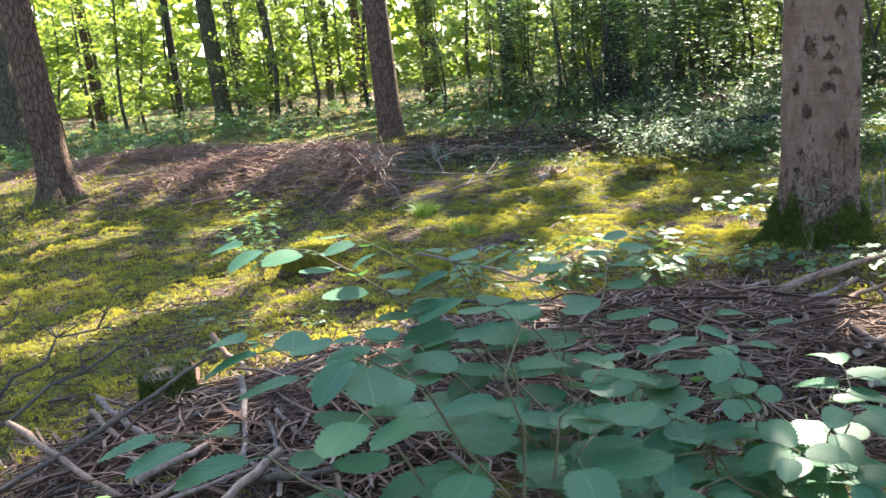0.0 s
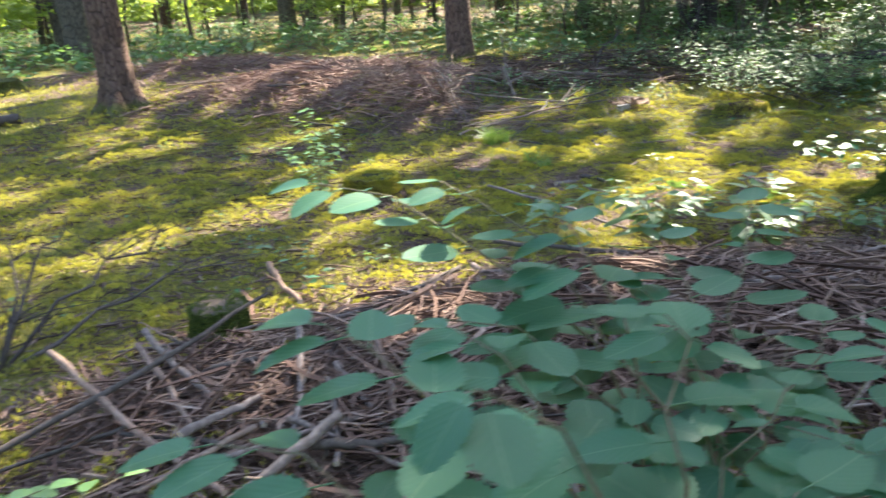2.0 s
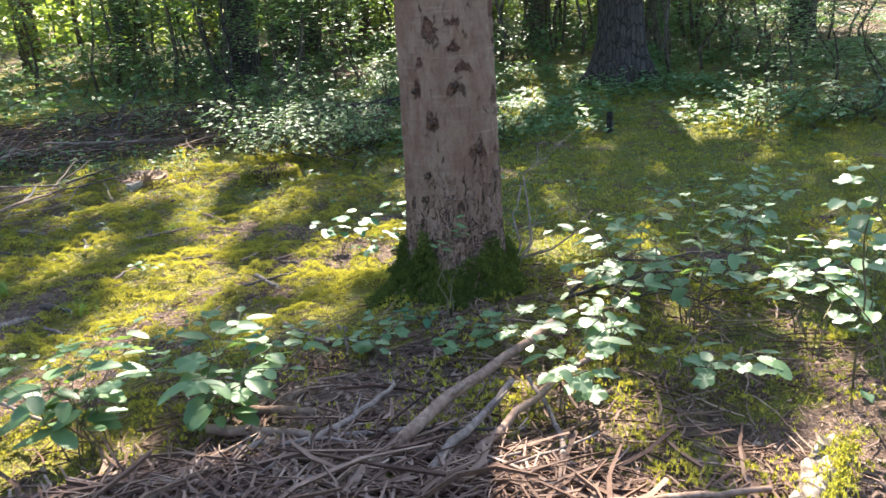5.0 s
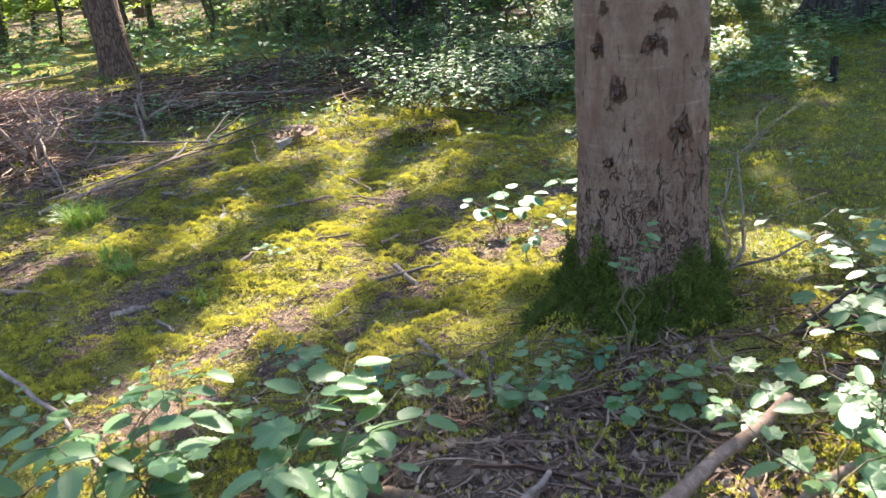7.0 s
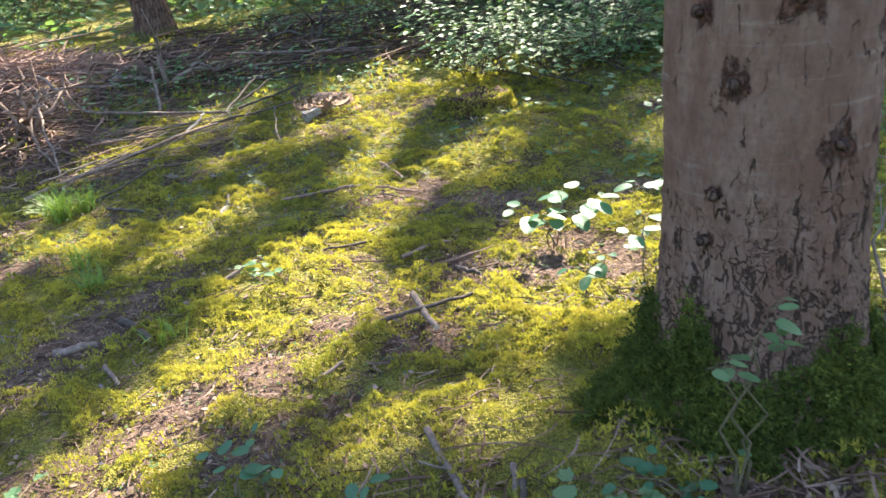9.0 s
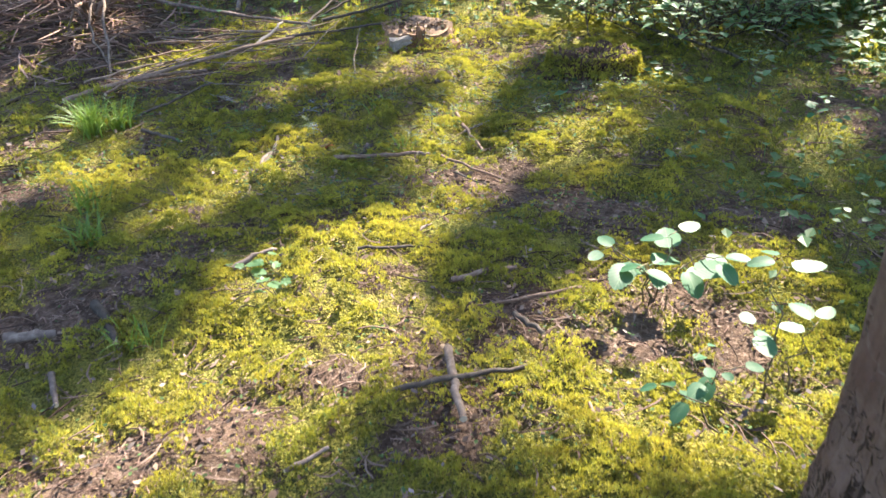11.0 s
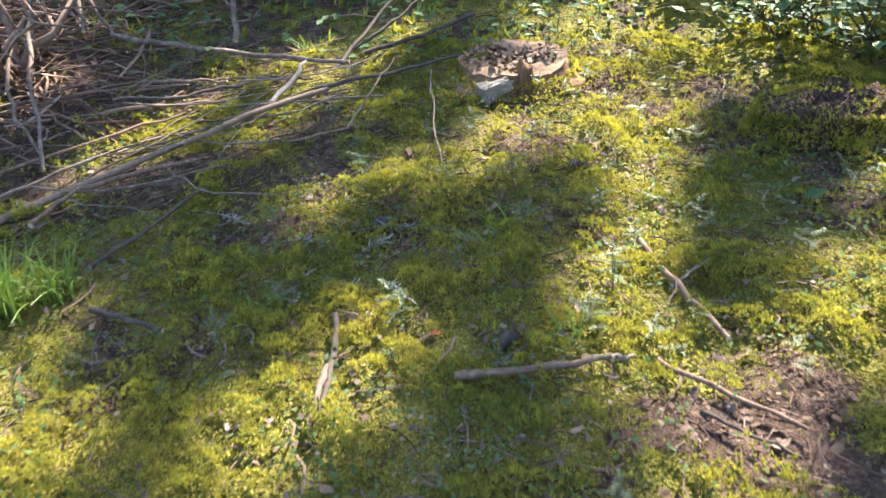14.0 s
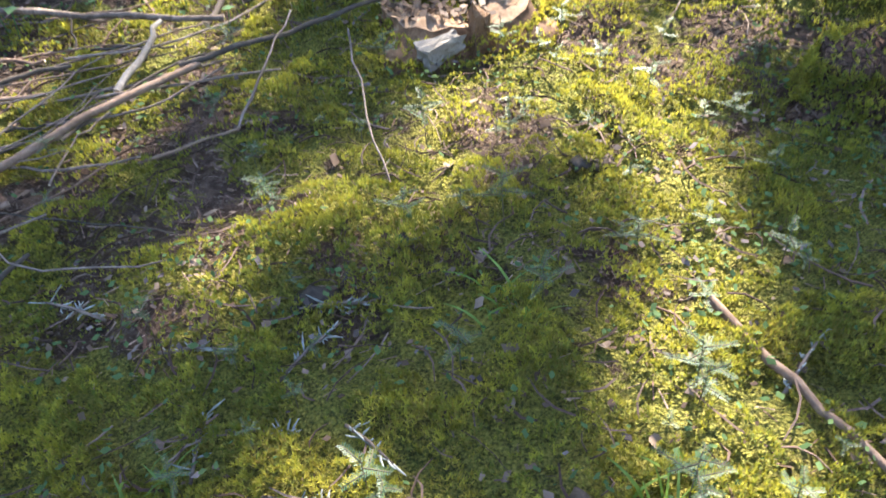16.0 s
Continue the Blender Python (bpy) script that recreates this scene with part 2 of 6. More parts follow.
def moss_material():
    """Green to yellow drifts, brown tips here and there, each sprig a little different."""
    k = Mat("yellow_green_moss", 0.85, 0.2)
    o = k.co.outputs["Object"]
    hue = k.math("ADD", k.math("MULTIPLY", k.noise(o, 2.4, 8, 0.75), 0.8), k.math("MULTIPLY", k.rand(True), 0.2))
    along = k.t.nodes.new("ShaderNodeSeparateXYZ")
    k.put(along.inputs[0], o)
    # greener beyond y 7.6: the weaker light there put into the hue
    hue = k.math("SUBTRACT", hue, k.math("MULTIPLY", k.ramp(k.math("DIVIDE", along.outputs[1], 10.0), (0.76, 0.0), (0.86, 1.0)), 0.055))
    # greener and darker beyond x 2.6: shade put into the hue
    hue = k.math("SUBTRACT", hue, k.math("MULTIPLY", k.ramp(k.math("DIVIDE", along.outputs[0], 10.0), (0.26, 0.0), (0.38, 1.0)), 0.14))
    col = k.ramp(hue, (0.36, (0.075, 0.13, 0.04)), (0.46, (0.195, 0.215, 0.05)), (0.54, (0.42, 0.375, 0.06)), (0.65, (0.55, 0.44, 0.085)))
    brown = k.math("ADD", k.math("MULTIPLY", k.noise(o, 8, 5, 0.7), 0.7), k.math("MULTIPLY", k.rand(True), 0.3))
    col = k.mix(k.ramp(brown, (0.56, 0.0), (0.64, 0.8)), col, (0.20, 0.13, 0.065))
    blotch = k.noise(o, 24, 4, 0.65)
    col = k.mix(k.ramp(blotch, (0.34, 0.85), (0.48, 0.0)), col, k.mix(k.ramp(k.noise(o, 5, 3), (0.45, 0.0), (0.55, 1.0)), (0.022, 0.034, 0.011), (0.05, 0.032, 0.019)))
    col = k.mix(k.ramp(blotch, (0.52, 0.0), (0.64, 0.6)), col, (0.56, 0.50, 0.07))
    dark = k.math("FRACT", k.math("MULTIPLY", k.rand(True), 7.31), 0.0)
    col = k.mix(k.ramp(dark, (0.08, 0.5), (0.4, 0.0)), col, (0.07, 0.09, 0.02))
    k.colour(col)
    k.translucent(k.mix(0.5, col, (0.52, 0.47, 0.03)), 0.46)
    return k.m


M_GROUND = ground_material()
M_FIR = fir_bark_material()
M_SPRUCE = bark_material("reddish_spruce_bark", (0.06, 0.036, 0.027), (0.12, 0.075, 0.056), (0.19, 0.13, 0.10), 22, 0.6)
M_GREYBARK = bark_material("grey_broadleaf_bark", (0.055, 0.046, 0.034), (0.10, 0.085, 0.062), (0.16, 0.14, 0.105), 18, 0.5)
M_DARKBARK = bark_material("dark_spruce_bark", (0.022, 0.019, 0.016), (0.045, 0.038, 0.033), (0.08, 0.067, 0.058), 15, 0.5)
M_LOG = bark_material("pale_log_bark", (0.09, 0.065, 0.05), (0.24, 0.19, 0.15), (0.44, 0.37, 0.31), 12)
M_SCAR = bark_material("dark_branch_scar", (0.045, 0.026, 0.018), (0.10, 0.06, 0.043), (0.18, 0.12, 0.09), 40)
M_STICK = stick_material("weathered_stick_bark", (0.06, 0.043, 0.035), (0.145, 0.107, 0.087), (0.29, 0.225, 0.19))
M_STICK_RED = stick_material("reddish_stick_bark", (0.085, 0.05, 0.035), (0.165, 0.105, 0.076), (0.29, 0.205, 0.155))
M_STICK_DARK = stick_material("dark_damp_stick", (0.024, 0.019, 0.015), (0.055, 0.042, 0.034), (0.12, 0.095, 0.078))
M_CUT = stick_material("pale_cut_wood", (0.30, 0.22, 0.14), (0.46, 0.36, 0.25), (0.60, 0.50, 0.38))
M_CUT_GREY = stick_material("grey_peeled_wood", (0.12, 0.10, 0.082), (0.23, 0.195, 0.165), (0.38, 0.335, 0.29))
M_TAN_WOOD = stick_material("tan_rotten_wood", (0.11, 0.06, 0.036), (0.25, 0.155, 0.095), (0.40, 0.28, 0.19))
M_RED_WOOD = stick_material("rotten_red_wood", (0.05, 0.026, 0.016), (0.15, 0.08, 0.045), (0.30, 0.185, 0.11))
M_MOSSY = bark_material("mossy_rotten_bark", (0.03, 0.035, 0.012), (0.055, 0.062, 0.016), (0.09, 0.085, 0.03), 20)
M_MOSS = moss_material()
M_MOSS_DARK = stuff_material("deep_green_moss", ((0.1, (0.018, 0.03, 0.008)), (0.55, (0.07, 0.095, 0.017)), (0.95, (0.2, 0.21, 0.036))), 0.9)
M_TWIGS = stuff_material("dry_brown_twigs", ((0.1, (0.022, 0.012, 0.009)), (0.4, (0.095, 0.054, 0.038)), (0.7, (0.165, 0.106, 0.078)), (0.95, (0.36, 0.265, 0.205))), 0.85)
M_FALLEN = stuff_material("dark_fallen_twigs", ((0.1, (0.02, 0.012, 0.01)), (0.4, (0.07, 0.043, 0.033)), (0.7, (0.13, 0.088, 0.07)), (0.97, (0.26, 0.195, 0.155))), 0.88)
M_TWIGS_RED = stuff_material("dry_reddish_spruce_twigs", ((0.05, (0.07, 0.04, 0.032)), (0.5, (0.19, 0.115, 0.09)), (0.85, (0.36, 0.25, 0.2))), 0.85)
M_LITTER = stuff_material("dead_leaf_litter", ((0.05, (0.05, 0.03, 0.02)), (0.55, (0.13, 0.085, 0.06)), (0.98, (0.32, 0.24, 0.185))), 0.8)
M_GRASS = stuff_material("bright_grass_blade", ((0.1, (0.07, 0.13, 0.02)), (0.8, (0.17, 0.26, 0.05))), 0.5, (0.3, 0.45, 0.05), 0.35, 0.4)
M_NEEDLE = stuff_material("blue_green_fir_needle", ((0.1, (0.035, 0.075, 0.034)), (0.8, (0.09, 0.15, 0.075))), 0.5, (0.15, 0.25, 0.05), 0.15, 0.5)
M_TINY = stuff_material("tiny_blue_green_leaf", ((0.1, (0.04, 0.075, 0.028)), (0.8, (0.09, 0.135, 0.055))), 0.9, (0.15, 0.25, 0.08), 0.2, 0.1)
M_DEADBIT = stuff_material("grey_dead_leaf", ((0.1, (0.04, 0.03, 0.026)), (0.6, (0.11, 0.085, 0.078)), (0.98, (0.28, 0.225, 0.21))), 0.85, None, 0.3, 0.15)
M_SHADE_CROWN = stuff_material("shade_canopy_foliage", ((0.1, (0.03, 0.06, 0.015)), (0.8, (0.07, 0.12, 0.03))), 0.6, (0.2, 0.3, 0.03), 0.25)
M_LEAF = leaf_material("green_hazel_leaf", (0.014, 0.07, 0.04), (0.036, 0.12, 0.06), (0.2, 0.42, 0.07), 0.26, 0.5, spec=0.24)
M_SHOOT = leaf_material("light_green_shoot_leaf", (0.09, 0.20, 0.06), (0.14, 0.26, 0.08), (0.36, 0.5, 0.06), 0.36, 0.4)
M_MAPLE = leaf_material("green_maple_leaf", (0.045, 0.11, 0.05), (0.09, 0.165, 0.07), (0.28, 0.42, 0.06), 0.36, 0.45, spec=0.35)
M_HERB = leaf_material("undergrowth_leaf", (0.03, 0.085, 0.036), (0.08, 0.15, 0.06), (0.2, 0.34, 0.065), 0.34, 0.55, True, False, 0.22)
M_BEECH = leaf_material("sunlit_young_beech_leaf", (0.07, 0.13, 0.026), (0.13, 0.205, 0.038), (0.36, 0.46, 0.055), 0.5, 0.6, True, False)
M_STEM = stick_material("green_brown_stem", (0.06, 0.055, 0.03), (0.11, 0.09, 0.05), (0.17, 0.14, 0.09))


# ---- mesh helpers ----
def link_mesh(name, verts, faces, mats, parent=None, smooth=True, slots=None):
    me = bpy.data.meshes.new(name)
    me.from_pydata([tuple(v) for v in verts], [], faces)
    for m in mats:
        me.materials.append(m)
    if slots:
        me.polygons.foreach_set("material_index", slots)
    me.polygons.foreach_set("use_smooth", [smooth] * len(me.polygons))
    ob = new(name, me)
    ob.parent = parent
    return ob


def big_mesh(name, verts, faces, mat, smooth=False):
    """A mesh out of arrays: verts (n, 3), faces (m, k)."""
    me = bpy.data.meshes.new(name)
    verts, faces = np.asarray(verts, np.float32), np.asarray(faces, np.int32)
    me.vertices.add(len(verts))
    me.vertices.foreach_set("co", verts.ravel())
    me.loops.add(faces.size)
    me.loops.foreach_set("vertex_index", faces.ravel())
    me.polygons.add(len(faces))
    me.polygons.foreach_set("loop_start", np.arange(0, faces.size, faces.shape[1], dtype=np.int32))
    me.polygons.foreach_set("use_smooth", np.full(len(faces), smooth))
    me.materials.append(mat)
    me.update(calc_edges=True)
    me.validate()
    return me


def thing(name, x=0, y=0, z=0):
    ob = new(name)
    ob.empty_display_size = 0.1
    ob.location = (x, y, z)
    return ob


def rotations(rng, n, tilt):
    """n random turns about z after a lean of up to tilt radians, as (n, 3, 3)."""
    a, b, c = rng.uniform(0, 2 * np.pi, n), rng.uniform(-tilt, tilt, n), rng.uniform(-tilt, tilt, n)
    ca, sa, cb, sb, cc, sc = np.cos(a), np.sin(a), np.cos(b), np.sin(b), np.cos(c), np.sin(c)
    o, l = np.zeros(n), np.ones(n)
    rz = np.array([[ca, -sa, o], [sa, ca, o], [o, o, l]]).transpose(2, 0, 1)
    rx = np.array([[l, o, o], [o, cb, -sb], [o, sb, cb]]).transpose(2, 0, 1)
    ry = np.array([[cc, o, sc], [o, l, o], [-sc, o, cc]]).transpose(2, 0, 1)
    return rz @ rx @ ry


def scatter(tv, tf, pos, rot, scale):
    """Copies of a template (tv, tf) at pos with rot and scale (n,) or (n, 3), as one pair of arrays."""
    tv, tf, pos = np.asarray(tv, float), np.asarray(tf), np.asarray(pos, float)
    scale = np.asarray(scale, float)
    scale = scale[:, None, None] if scale.ndim == 1 else scale[:, None, :]
    v = np.einsum("nij,nkj->nki", rot, tv[None] * scale) + pos[:, None, :]
    f = tf[None] + (np.arange(len(pos)) * len(tv))[:, None, None]
    return v.reshape(-1, 3), f.reshape(-1, tf.shape[1])


def tube(points, radii, sides=8, rough=0.0, seed=0):
    """A tapered bent tube with flat ends: verts and faces."""
    rng = np.random.RandomState(seed)
    p = np.asarray(points, float)
    v, f = [], []
    n = len(p)
    for i in range(n):
        d = p[min(i + 1, n - 1)] - p[max(i - 1, 0)]
        d = d / (np.linalg.norm(d) + 1e-9)
        side = np.cross(d, (0, 0, 1) if abs(d[2]) < 0.9 else (1, 0, 0))
        side /= np.linalg.norm(side)
        up = np.cross(side, d)
        for j in range(sides):
            a = 2 * np.pi * j / sides
            r = radii[i] * (1 + rough * rng.uniform(-1, 1))
            v.append(p[i] + r * (math.cos(a) * side + math.sin(a) * up))
    for i in range(n - 1):
        for j in range(sides):
            k = (j + 1) % sides
            f.append((i * sides + j, i * sides + k, (i + 1) * sides + k, (i + 1) * sides + j))
    f.append(tuple(range(sides))[::-1])
    f.append(tuple(range((n - 1) * sides, n * sides)))
    return v, f


def join(*pairs):
    v, f = [], []
    for pv, pf in pairs:
        k = len(v)
        v += list(pv)
        f += [tuple(i + k for i in q) for q in pf]
    return v, f


# ---- the ground ----
def g(u, v):
    return np.exp(-((u * u + v * v) ** 1.5))


def pile(x, y):
    return (0.22 * g((x - 0.8) / 1.4, (y - 3.35) / 0.85) + 0.11 * g((x + 0.95) / 0.9, (y - 2.9) / 0.7)
            + 0.26 * g((x + 2.3) / 2.0, (y - 11.6) / 1.5) + 0.15 * g((x + 5.2) / 2.2, (y - 14.6) / 1.2) + 0.2 * g((x + 1.3) / 0.8, (y - 9.9) / 0.7))


LATTICE = np.random.RandomState(9).uniform(-1, 1, (64, 64))


def value_noise(x, y):
    i, j = np.floor(x).astype(int), np.floor(y).astype(int)
    u, v = x - i, y - j
    u, v = u * u * (3 - 2 * u), v * v * (3 - 2 * v)
    a, b = LATTICE[i % 64, j % 64], LATTICE[(i + 1) % 64, j % 64]
    c, d = LATTICE[i % 64, (j + 1) % 64], LATTICE[(i + 1) % 64, (j + 1) % 64]
    return (a * (1 - u) + b * u) * (1 - v) + (c * (1 - u) + d * u) * v


def surface(x, y):
    x, y = np.asarray(x, float), np.asarray(y, float)
    z = np.interp(y, [-5, 3, 4.6, 5.6, 6.5, 8, 9.3, 10.5, 12, 15, 25, 60], [0, 0, 0, -0.07, -0.095, -0.1, -0.05, 0.03, 0.1, 0.2, 0.3, 0.5])
    z = z + pile(x, y) + 0.10 * g((x - 2.6) / 0.7, (y - 5.35) / 0.7) + 0.12 * g((x - 2.75) / 0.55, (y - 8.25) / 0.5)
    z = z + 0.05 * g((x - 1.25) / 0.5, (y - 6.95) / 0.45) + 0.03 * g((x - 1.3) / 0.4, (y - 6.3) / 0.4)
    z = z + 0.012 * np.sin(3.1 * x + 1.3 * y) * np.sin(2.3 * y - 0.7 * x + 1) + 0.008 * np.sin(7.3 * x - 2.1 * y) * np.sin(6.1 * y + 3 * x)
    z = z + 0.022 * value_noise(4.3 * x + 0.7 * y, 4.1 * y - 0.5 * x) + 0.010 * value_noise(11 * x, 11 * y + 3 * x)
    far = np.clip((np.hypot(x, y - 7) - 12) / 20, 0, 1)
    return z + far * 0.12 * np.sin(0.5 * x + 1) * np.sin(0.43 * y)


def blob(x, y, cx, cy, a, b, turn=0.0):
    c, s = math.cos(turn), math.sin(turn)
    u, v = (x - cx) * c + (y - cy) * s, -(x - cx) * s + (y - cy) * c
    return np.exp(-((u / a) ** 2 + (v / b) ** 2) ** 1.5)


LITTER = [  # bare litter: x, y, half sizes, turn
    (0.7, 3.3, 1.9, 1.1, 0), (-0.9, 2.8, 1.0, 0.8, 0), (-1.9, 5.9, 0.55, 0.28, 0.6), (0.45, 6.7, 0.75, 0.22, 1.0), (0.9, 5.8, 0.6, 0.3, 0.9),
    (2.65, 7.4, 0.75, 0.22, -0.2), (2.5, 6.62, 0.3, 0.3, 0), (-0.35, 7.6, 0.4, 0.2, 0), (1.9, 7.75, 0.4, 0.18, 0), (-2.3, 11.6, 2.3, 1.5, 0),
    (-5.2, 14.6, 3, 1.5, 0), (-0.9, 9.8, 0.8, 0.6, 0.5), (0.4, 12.2, 2.2, 0.9, 0.1), (1.9, 4.75, 0.8, 0.4, 0.4), (3.1, 3.3, 0.4, 0.2, 0),
    (6.5, 17.5, 3, 1.0, 0), (-2.2, 8.2, 1.1, 0.4, 0.4), (1.75, 6.1, 0.2, 0.09, 0.4), (1.95, 6.75, 0.22, 0.09, 0), (0.05, 9.2, 0.4, 0.16, 0.6),
]


def mossy(x, y):
    x, y = np.asarray(x, float), np.asarray(y, float)
    m = np.interp(y, [7.3, 8.4], [0.84, 0.72]) + 0.22 * value_noise(1.9 * x + 0.4 * y, 1.7 * y) + 0.36 * value_noise(5 * x, 5 * y + x) + 0.16 * value_noise(13 * x, 13 * y)
    ragged = np.clip(0.78 + 0.75 * value_noise(6.3 * x + 2, 6.3 * y) + 0.4 * value_noise(15 * x, 15 * y), 0, 1.05)
    for cx, cy, a, b, turn in LITTER:
        m = m * (1 - 0.9 * ragged * blob(x, y, cx, cy, a * 1.15, b * 1.15, turn))
    return m * (1 - 0.4 * np.clip((np.hypot(x - 1, y - 7) - 11) / 8, 0, 1))


def spaced(lo, hi, step, outer):
    core = np.arange(lo, hi + step / 2, step)
    grow = step * np.cumsum(1.16 ** np.arange(1, 60))
    grow = grow[grow < outer]
    return np.concatenate([lo - grow[::-1], core, hi + grow])


gx, gy = spaced(-5.5, 6.5, 0.06, 600), spaced(1.0, 12, 0.06, 600)
GX, GY = np.meshgrid(gx, gy)
rs = np.random.RandomState(3)
near = np.exp(-((np.hypot(GX - 1, GY - 6.5) / 9) ** 4))
GZ = surface(GX, GY) + near * rs.normal(0, 0.006, GX.shape)
nx, ny = len(gx), len(gy)
idx = np.arange(nx * ny).reshape(ny, nx)
quads = np.stack([idx[:-1, :-1], idx[:-1, 1:], idx[1:, 1:], idx[1:, :-1]], -1).reshape(-1, 4)
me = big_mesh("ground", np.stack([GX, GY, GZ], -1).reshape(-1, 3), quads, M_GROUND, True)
a = me.attributes.new("moss", "FLOAT", "POINT")
a.data.foreach_set("value", mossy(GX, GY).ravel().astype(np.float32))
ground = tagged(new("ground", me), "mossy forest floor with brown needle and leaf litter", "ground", kind="structure")

# moss cushions: short feathery sprigs
SPRIG_V, SPRIG_F = [], []
for i in range(5):
    a, lean = i * 2.4, 0.25 + 0.75 * (i % 3) / 2
    c, s, w, ln = math.cos(a), math.sin(a), 0.13, 1.0 - 0.12 * (i % 3)
    SPRIG_V += [(-w * s, w * c, 0), (w * s, -w * c, 0), (lean * ln * c, lean * ln * s, ln * (1.05 - 0.45 * lean))]
    SPRIG_F.append((3 * i, 3 * i + 1, 3 * i + 2))


def moss_field(name, x0, x1, y0, y1, count, size, seed):
    rng = np.random.RandomState(seed)
    x, y = rng.uniform(x0, x1, count), rng.uniform(y0, y1, count)
    clump = np.clip(0.48 + 0.5 * value_noise(19 * x + 3 * y, 18 * y) + 0.55 * value_noise(7.5 * x, 8 * y + 2 * x) + 0.25 * value_noise(45 * x, 45 * y), 0, 1)
    keep = rng.uniform(0, 1, count) < (mossy(x, y) - 0.10) * (0.12 + 1.5 * clump)
    x, y, clump = x[keep], y[keep], clump[keep]
    pos = np.stack([x, y, surface(x, y) - 0.010 + 0.06 * clump], -1)
    s = rng.uniform(0.6, 1.25, len(x)) * size * (0.65 + 0.6 * clump)
    v, f = scatter(SPRIG_V, SPRIG_F, pos, rotations(rng, len(x), 0.5), s)
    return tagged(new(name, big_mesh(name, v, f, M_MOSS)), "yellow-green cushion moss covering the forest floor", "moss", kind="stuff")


moss_field("moss", -0.2, 3.2, 5.5, 7.6, 150000, 0.0135, 11)
moss_field("moss", -0.2, 3.2, 7.6, 10.2, 190000, 0.0135, 16)
moss_field("moss", -4.5, -0.2, 3.6, 10, 70000, 0.025, 12)
moss_field("moss", 0.0, 6.0, 2.6, 5.5, 62000, 0.02, 13)
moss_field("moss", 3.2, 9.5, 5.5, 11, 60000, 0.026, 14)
moss_field("moss", -8, 8, 10, 15, 20000, 0.05, 15)
moss_field("moss", -5.0, -0.4, 1.6, 3.6, 30000, 0.022, 17)
moss_field("moss", -9.5, -4.5, 3.6, 10, 30000, 0.036, 18)

# fallen leaf scraps and twigs
SCRAP_V = [(-0.5, 0, 0), (-0.15, -0.32, 0.10), (0.5, 0.05, 0.18), (0.1, 0.35, 0.04)]
SCRAP_F = [(0, 1, 2), (0, 2, 3)]
PRISM_V, PRISM_F = [], []
for i, (px, py, pz, pr) in enumerate([(-0.5, 0, 0, 1.0), (-0.2, 5, 1.5, 1.1), (0.15, 4, 2.0, 0.85), (0.5, -2, 0, 0.55)]):
    for a in (0.3, 2.4, 4.5):
        PRISM_V.append((px, py + pr * math.cos(a), pz + pr * math.sin(a)))
    if i:
        PRISM_F += [(3 * i - 3 + q, 3 * i + q, 3 * i + (q + 1) % 3, 3 * i - 3 + (q + 1) % 3) for q in range(3)]


def litter_field(name, x0, x1, y0, y1, count, size, seed, bare=True):
    rng = np.random.RandomState(seed)
    x, y = rng.uniform(x0, x1, count), rng.uniform(y0, y1, count)
    keep = rng.uniform(0, 1, count) < (1.1 - mossy(x, y) if bare else 0.5)
    x, y = x[keep], y[keep]
    pos = np.stack([x, y, surface(x, y) + rng.uniform(0.002, 0.018, len(x))], -1)
    v, f = scatter(SCRAP_V, SCRAP_F, pos, rotations(rng, len(x), 0.5), rng.uniform(0.5, 1.5, len(x)) * size)
    return tagged(new(name, big_mesh(name, v, f, M_LITTER)), "brown fallen leaf scraps on the ground", "leaf litter", kind="stuff")


def twig_field(name, label, x, y, z, length, radius, tilt, mat, seed):
    rng = np.random.RandomState(seed)
    n = len(x)
    sc = np.stack([length * rng.uniform(0.4, 1.5, n), radius * rng.uniform(0.6, 1.5, n), radius * rng.uniform(0.6, 1.5, n)], -1)
    v, f = scatter(PRISM_V, PRISM_F, np.stack([x, y, z], -1), rotations(rng, n, tilt), sc)
    return tagged(new(name, big_mesh(name, v, f, mat)), label, "twigs", kind="stuff")


litter_field("leaf_litter", -2.5, 4.2, 2.2, 10, 26000, 0.02, 21)
litter_field("leaf_litter", -7, 9, 4, 18, 16000, 0.032, 22)
litter_field("leaf_litter", -1, 3.6, 5, 10, 2600, 0.014, 23, False)
litter_field("leaf_litter", 1.2, 3.4, 3.9, 5.2, 2600, 0.035, 25)
litter_field("leaf_litter", -6.5, -0.3, 3, 11, 5000, 0.035, 24, False)

rng = np.random.RandomState(31)
x, y = rng.uniform(-2.0, 3.0, 30000), rng.uniform(1.9, 5.2, 30000)
k = rng.uniform(0, 1, 30000) < np.clip(pile(x, y) * 6 + 0.03, 0, 1)
x, y = x[k], y[k]
twig_field("brushwood", "heap of dry grey-brown twigs on the ground", x, y, surface(x, y) + rng.uniform(0, 0.09, len(x)) * np.clip(pile(x, y) * 6, 0.15, 1), 0.22, 0.0036, 0.3, M_TWIGS, 32)
x, y = rng.uniform(-1.9, 2.7, 1100), rng.uniform(2.0, 4.8, 1100)
k = rng.uniform(0, 1, 1100) < np.clip(pile(x, y) * 6, 0, 1)
x, y = x[k], y[k]
twig_field("brushwood", "heap of dry grey-brown branches on the ground", x, y, surface(x, y) + rng.uniform(0.02, 0.12, len(x)) * np.clip(pile(x, y) * 6, 0.15, 1), 0.42, 0.007, 0.25, M_TWIGS, 38)
x, y = rng.uniform(-8.5, 1.2, 22000), rng.uniform(8.6, 16.5, 22000)
k = rng.uniform(0, 1, 22000) < np.clip(pile(x, y) * 6, 0, 1)
x, y = x[k], y[k]
